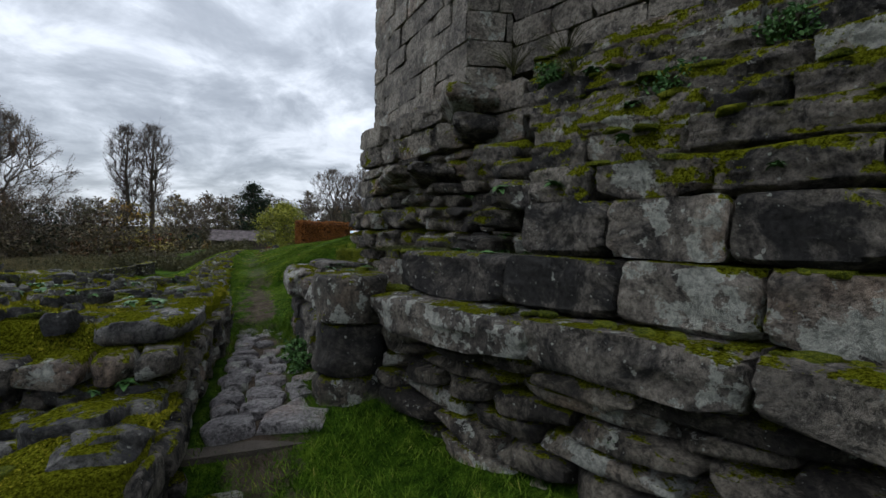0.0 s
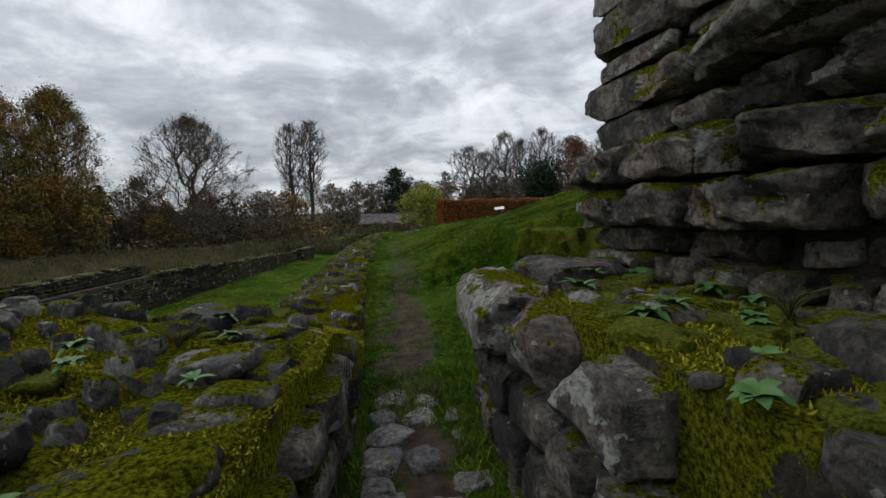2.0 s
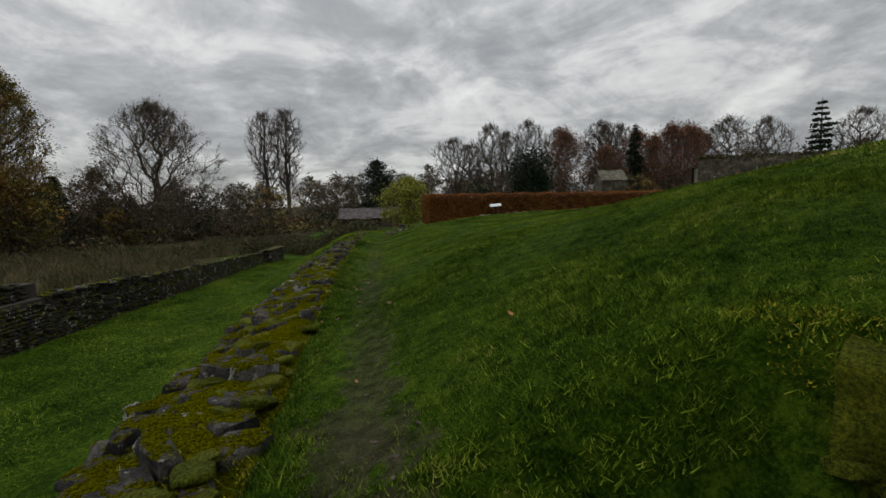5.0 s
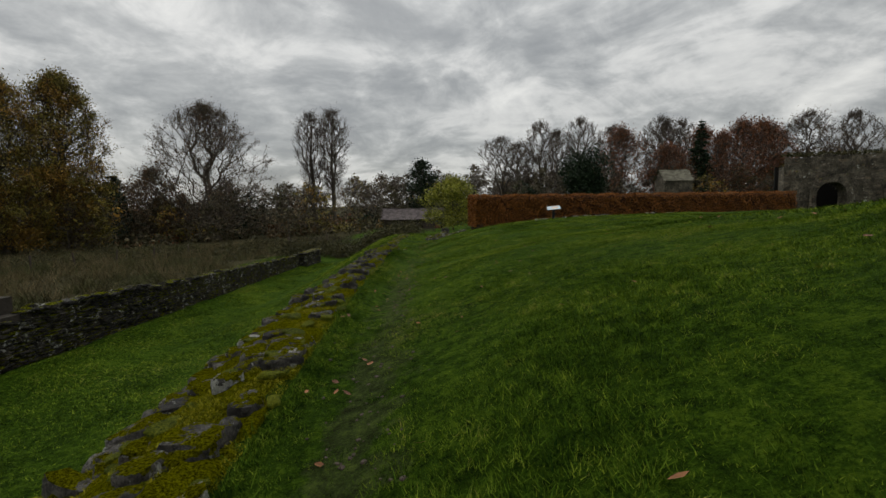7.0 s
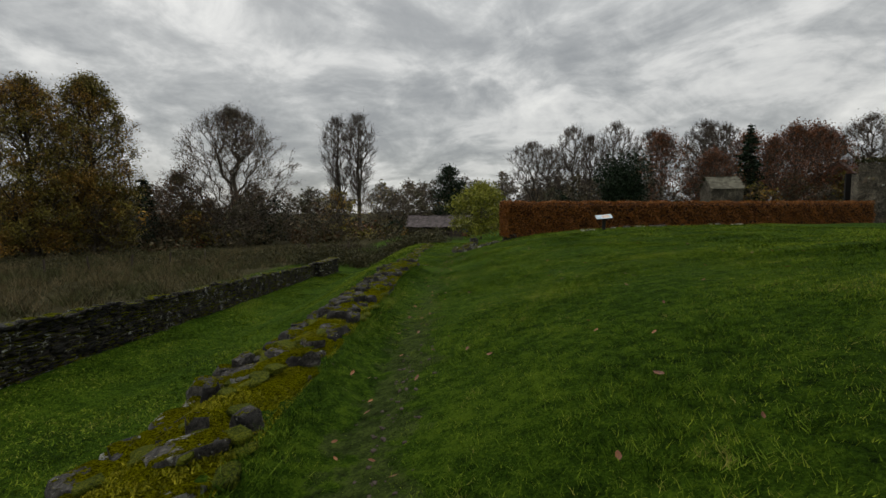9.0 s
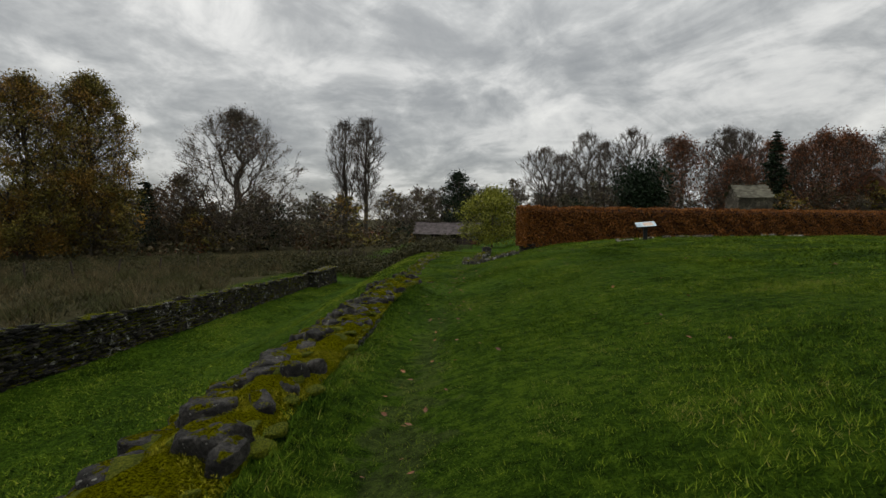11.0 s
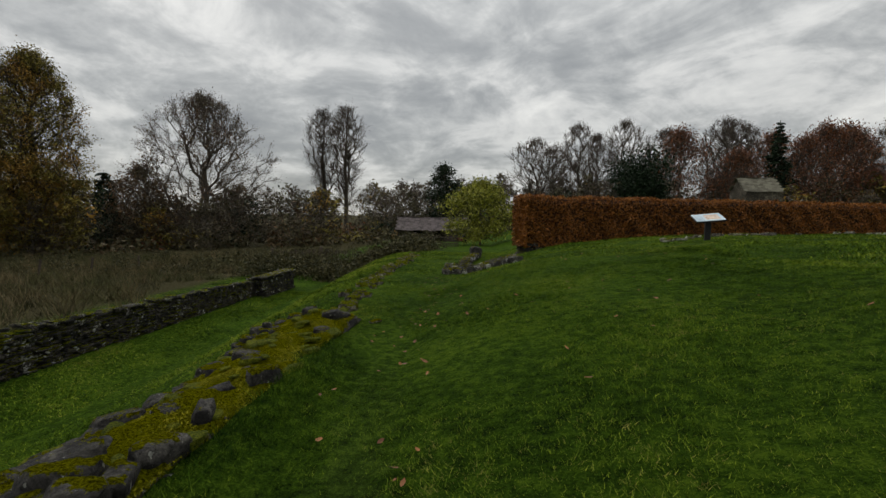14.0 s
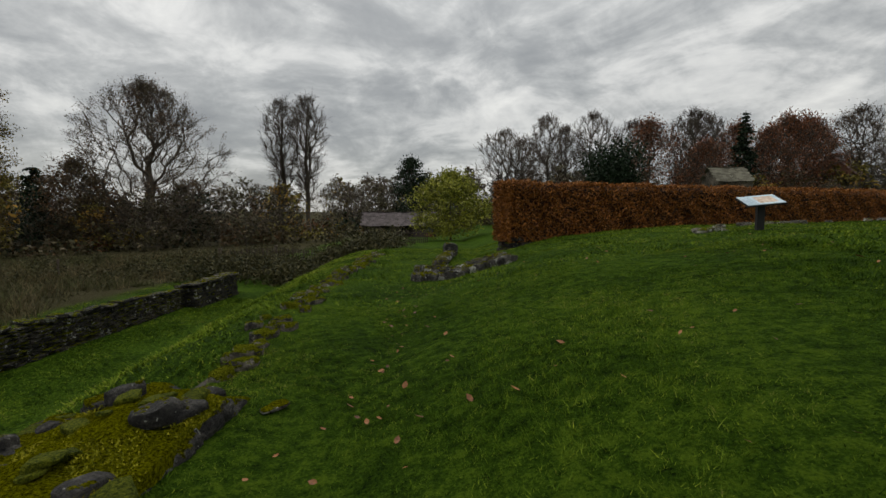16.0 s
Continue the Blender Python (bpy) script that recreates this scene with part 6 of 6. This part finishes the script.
    blades("meadow_grass", "dull green tussocks among tall dry grass", rough(1300, 30, 0.36), 0.2, 0.55, 0.024, BRAMBLE, rs, 1.3)


build_grass()


def build_brambles():
    """Rough bank of brambles and dead stems beyond the lawns."""
    rs = np.random.RandomState(31)
    pts = []
    for i in range(240):
        k = rs.uniform(0, 1)
        if i < 130:
            x, y = rs.uniform(-16, -3.0), rs.uniform(54, 64)
            if x > -3.5 - 0.28 * (y - 50) + 4 and y < 58:
                continue
        else:
            x, y = rs.uniform(-70, -12), rs.uniform(56, 80)
        w, h = rs.uniform(0.8, 2.0), rs.uniform(0.8, 1.9)
        d = random_dirs(rs, 190) * rs.uniform(0.4, 1.0, (190, 1)) * np.array([w, w, h])
        d[:, 2] = np.abs(d[:, 2])
        pts.append(d + np.array([x, y, float(land(x, y))]))
    c = np.concatenate(pts)
    ob = new("bramble_bank", leaf_cloud("bramble_bank", c, 0.10, BRAMBLE, rs))
    tagged(ob, "dark rough bank of brambles and dead stems", "brambles", kind="stuff")


build_brambles()


def build_fence():
    f = new("paling_fence")
    f.location = (-10, 68, float(land(-10, 68)))
    tagged(f, "old weathered wooden paling fence in rough grass", "fence")
    bm = bmesh.new()
    box(bm, (-0.04, -0.02, 0), (0.04, 0.02, 1.25), 0.01)
    pale = finish(bm, "pale", PLANK, False)
    post = finish(boxed((-0.12, -0.12, -0.4), (0.12, 0.12, 1.5), 0.02), "post", PLANK, False)
    rng = random.Random(3)
    for i in range(96):
        x = -9 + i * 0.19
        y = 1.5 * math.sin(x * 0.15)
        z = float(land(-10 + x, 68 + y)) - f.location.z
        ob = new("post" if i % 24 == 0 else "pale", post if i % 24 == 0 else pale)
        ob.parent = f
        ob.matrix_local = pose(x, y, z + rng.uniform(-0.05, 0.05), rng.uniform(-4, 4), rng.uniform(-4, 4), 0)
    for x in range(-9, 9, 2):
        for h in (0.35, 0.95):
            y0, y1 = 1.5 * math.sin(x * 0.15), 1.5 * math.sin((x + 2) * 0.15)
            z0, z1 = float(land(-10 + x, 68 + y0)) - f.location.z + h, float(land(-8 + x, 68 + y1)) - f.location.z + h
            ob = new("rail", tubes([((x, y0 + 0.04, z0), (x + 2, y1 + 0.04, z1), 0.035, 0.035)], 4, "rail", PLANK))
            ob.parent = f
    wire = new("post_fence")
    wire.location = (-40, 50, float(land(-40, 50)))
    tagged(wire, "thin row of leaning fence posts in the meadow", "fence")
    sp = finish(boxed((-0.06, -0.06, -0.3), (0.06, 0.06, 1.5), 0.01), "post", PLANK, False)
    for i in range(14):
        x, y = -22 + i * 2.6, -14 + i * 1.9
        ob = new("post", sp)
        ob.parent = wire
        ob.matrix_local = pose(x, y, float(land(-40 + x, 50 + y)) - wire.location.z, rng.uniform(-6, 6), rng.uniform(-6, 6), 0)


build_fence()


def build_fallen_leaves():
    bm = bmesh.new()
    out = [(-0.5, 0, 0.02), (-0.25, 0.22, 0.0), (0.1, 0.27, 0.03), (0.5, 0.02, 0.07), (0.15, -0.25, 0.02), (-0.25, -0.2, 0.04)]
    c = bm.verts.new((0, 0, -0.03))
    vs = [bm.verts.new(p) for p in out]
    for i in range(6):
        bm.faces.new((c, vs[i], vs[(i + 1) % 6]))
    me = finish(bm, "fallen_leaf", FALLEN, False)
    rng = random.Random(12)
    n = 0
    while n < 295:
        y = 7 + 29 * rng.random() ** 0.6
        x = rng.uniform(-1.6, 4.5) if rng.random() < 0.6 else rng.gauss(-0.95, 0.25)
        if x < wall_right(y) + 0.1 and y < 30:
            continue
        ob = new("fallen_leaf", me)
        s = rng.uniform(0.035, 0.075)
        ob.matrix_world = Matrix.LocRotScale((x, y, float(land(x, y)) + rng.uniform(0.035, 0.06)), Euler((rng.uniform(-0.5, 0.5), rng.uniform(-0.5, 0.5), rng.uniform(0, 6.28))), (s, s, s))
        tagged(ob, "small brown fallen autumn leaf on wet grass", "leaf", "fallen leaves on the grass")
        n += 1


build_fallen_leaves()


# ---------------------------------------------------------------- weeds on the masonry
def leaf_blade(bm, base, way, length, width, droop):
    """One curved pointed leaf with a folded midrib."""
    side = way.cross(Vector((0, 0, 1))).normalized()
    rows = []
    for k in range(6):
        t = k / 5
        p = base + way * (length * t) + Vector((0, 0, -droop * length * t * t))
        w = width * math.sin(math.pi * (0.12 + 0.88 * t)) * (1.0 if t < 0.95 else 0.2)
        rows.append([bm.verts.new(p - side * w + Vector((0, 0, w * 0.35))), bm.verts.new(p), bm.verts.new(p + side * w + Vector((0, 0, w * 0.35)))])
    for a, b in zip(rows, rows[1:]):
        bm.faces.new((a[0], a[1], b[1], b[0]))
        bm.faces.new((a[1], a[2], b[2], b[1]))


def weed(seed, name, label, leaves, length, width, droop, rise, mat):
    rng = random.Random(seed)
    root = new(name)
    tagged(root, label, "weed")
    for i in range(leaves):
        bm = bmesh.new()
        a = i * 2.4 + rng.uniform(-0.3, 0.3)
        up = rng.uniform(*rise)
        way = Vector((math.cos(a), math.sin(a), up)).normalized()
        leaf_blade(bm, Vector((0, 0, 0)), way, length * rng.uniform(0.6, 1.1), width * rng.uniform(0.8, 1.2), droop * rng.uniform(0.6, 1.3))
        part("leaf", bm, mat, root, smooth=True)
    return root


def tuft(seed, name, label, n, length, mat, width=0.003):
    """A tuft of thin stems with narrow leaves."""
    rs = np.random.RandomState(seed)
    root = new(name)
    tagged(root, label, "weed")
    segs = []
    for i in range(n):
        a, l = rs.uniform(0, 6.28), length * rs.uniform(0.5, 1.1)
        p = np.array([0.0, 0, 0])
        q = np.array([math.cos(a) * 0.5, math.sin(a) * 0.5, 1.0])
        for k in range(3):
            e = p + q * l / 3
            segs.append((tuple(p), tuple(e), width, width * 0.6))
            p = e
            q = q + np.array([math.cos(a) * 0.25, math.sin(a) * 0.25, -0.28])
    ob = tagged(new("stem_tuft", tubes(segs, 3, "stem_tuft", mat)), kind="stuff")
    ob.parent = root
    return root


def build_weeds():
    rng = random.Random(15)
    dock = weed(1, "broad_leaved_weed", "fresh green broad-leaved weed rooted in mossy masonry", 9, 0.13, 0.024, 0.5, (0.2, 1.0), WEED)
    dock.matrix_world = pose(0.62, 5.78, 0.98)
    for x, y, z, s in ((0.8, 5.3, 0.98, 0.8), (1.0, 4.6, 1.0, 0.7), (1.62, 3.1, 1.42, 0.8), (2.02, 2.6, 2.02, 1.0), (1.42, 3.4, 1.74, 0.6), (0.75, 5.95, 1.02, 0.7), (-0.95, 5.2, 0.82, 0.55), (-1.4, 4.3, 0.9, 0.5), (-1.1, 2.9, 0.46, 0.6), (-1.5, 2.7, 0.46, 0.5), (1.5, 1.75, 0.42, 0.6), (1.75, 1.5, 0.42, 0.5)):
        c = copy_thing(dock, pose(x, y, z, 0, 0, rng.uniform(0, 360)))
        c.scale = (s, s, s)
    small = weed(2, "small_weed", "small green weed growing from a wall joint", 14, 0.09, 0.02, 0.5, (0.1, 0.9), WEED)
    small.matrix_world = pose(1.15, 5.6, 0.98)
    spots = [(rng.uniform(0.5, 1.25), rng.uniform(4.2, 6.5), 0.96) for _ in range(14)]
    spots += [(rng.uniform(-3.2, -0.8), rng.uniform(3.7, 6.2), None) for _ in range(26)] + [(rng.uniform(-2.6, -0.7), rng.uniform(2.4, 3.3), None) for _ in range(8)]
    spots += [(CORNER + Vector((0.93, 0.36)) * bk + WAY * rng.uniform(0.4, 4.5)).to_tuple() + (z,) for bk, z in ((0.16, 1.74), (0.34, 2.0), (0.56, 2.25), (0.85, 2.5), (1.1, 2.74), (1.38, 2.98)) for _ in range(3)]
    spots += [(CORNER + INTO * rng.uniform(0.2, 0.65) + WAY * rng.uniform(-0.5, 1.2)).to_tuple() + (1.29,) for _ in range(14)]
    for x, y, z in spots:
        zz = float(rubble_top(x, y)) if z is None else z
        c = copy_thing(small, pose(x, y, zz, rng.uniform(-15, 15), rng.uniform(-15, 15), rng.uniform(0, 360)))
        k = rng.uniform(0.5, 1.3)
        c.scale = (k, k, k)
    dry = tuft(3, "withered_grass_tuft", "withered straw-coloured grass tuft on masonry ledge", 60, 0.42, GRASS_DRY)
    dry.matrix_world = pose(2.25, 4.15, 3.1)
    for x, y, z, s in ((2.5, 3.6, 3.05, 1.0), (2.3, 3.2, 2.75, 0.8), (1.5, 3.5, 1.28, 0.35), (1.42, 3.75, 1.28, 0.3), (1.75, 3.2, 1.28, 0.35), (-1.2, 5.6, 0.82, 0.4), (1.0, 5.0, 0.98, 0.4), (-2.0, 4.6, 0.95, 0.4), (2.2, 9.0, 1.3, 0.7)):
        c = copy_thing(dry, pose(x, y, z, 0, 0, rng.uniform(0, 360)))
        c.scale = (s, s, s)
    shrub = bush("wall_shrub", "small dark green leafy shrub rooted in the tower", 44, 0.42, 0.5, WEED, 700, 0.028, 7, "shrub")
    shrub.matrix_world = pose(1.52, 7.15, 2.05)
    shrub.scale = (0.5, 0.5, 0.5)
    for x, y, z, s in ((2.35, 2.2, 2.25, 0.8), (2.2, 3.4, 2.7, 0.7), (0.22, 4.75, -0.03, 0.7), (0.2, 5.15, -0.02, 0.8), (2.6, 1.7, 2.5, 0.6)):
        c = copy_thing(shrub, pose(x, y, z, 0, 0, rng.uniform(0, 360)))
        c.scale = (s, s, s)


build_weeds()


def build_clods():
    """Clods of trodden earth and small stones on the worn line."""
    rng = random.Random(91)
    rows = []
    for i in range(420):
        y = 6.7 + 13 * rng.random() ** 1.4
        x = -0.27 - 0.042 * (y - 7) + rng.gauss(0, 0.15)
        s = rng.uniform(0.008, 0.028)
        rows.append(Matrix.LocRotScale((x, y, float(land(x, y)) + s * 0.08), Euler((rng.uniform(-0.3, 0.3), rng.uniform(-0.3, 0.3), rng.uniform(0, 3))), (s * 1.3, s, s * 0.5)))
    root = new("path_clods")
    tagged(root, "clods of trodden mud and small stones on path", "mud", kind="stuff")
    set_stones(root, "clod", rows, CLOD, STONES, 0)


CLOD = plain("trodden_earth_clod", (0.03, 0.022, 0.016), (0.11, 0.085, 0.066), 25, 0.9, 0.6)
build_clods()


def build_moss_fuzz():
    """Short dense moss shoots where moss covers the walls."""
    rs = np.random.RandomState(53)

    def mask(x, y, k=0.0):
        f = np.sin(x * 9.1 + 1.7 * np.sin(y * 4.3)) + np.sin(y * 6.7 + 2.1 * np.sin(x * 5.9)) + 0.7 * np.sin(x * 23 + y * 17) + rs.normal(size=len(x)) * 0.5
        return f > k

    n = 190000
    y = rs.uniform(7.3, 30.6, n)
    u = rs.uniform(-0.03, 1.0, n)
    x = wall_right(y) - wall_width(y) * u
    hump = 0.10 * np.sin(np.pi * np.minimum(1, np.maximum(u, 0) * 1.15)) - 0.16 * u
    z = wall_top(y) - 0.10 + hump
    k = mask(x, y, np.where((y > 12) & (y < 26), -0.7, 0.25))
    low = np.stack([x, y, z], 1)[k]
    n = 230000
    x, y = rs.uniform(-4.0, -0.62, n), rs.uniform(2.3, 7.3, n)
    k = mask(x, y, -0.35)
    end = np.stack([x, y, rubble_top(x, y) - 0.06], 1)[k]
    n = 30000
    x, y = rs.uniform(0.5, 1.4, n), rs.uniform(4.0, 6.7, n)
    k = mask(x, y, 0.2)
    shelf = np.stack([x, y, np.full(n, 0.93)], 1)[k]
    n = 26000
    x, y = rs.uniform(1.15, 3.0, n), rs.uniform(8.2, 10.0, n)
    k = (y - 9.35) * 0.53 + (x - 1.15) * 0.85 > -0.02
    led = np.stack([x, y, land(x, y) - 0.01], 1)[k]
    ob = blades("moss_shoots", "yellow-green moss growing over the wall stones", np.concatenate([low, end, shelf, led]), 0.006, 0.017, 0.0045, MOSS_SHOOT, rs, 1.2, "moss")


def moss_shoot_material():
    n = Nodes("moss_shoot", 0.9, 0.05)
    v = n.math("ADD", n.math("MULTIPLY", n.island, 0.55), n.math("MULTIPLY", n.noise(5.0, 5, 0.65), 0.75))
    return n.done(n.ramp(v, (0.3, (0.045, 0.055, 0.005)), (0.6, (0.16, 0.16, 0.010)), (0.95, (0.34, 0.30, 0.022))))


MOSS_SHOOT = moss_shoot_material()
build_moss_fuzz()
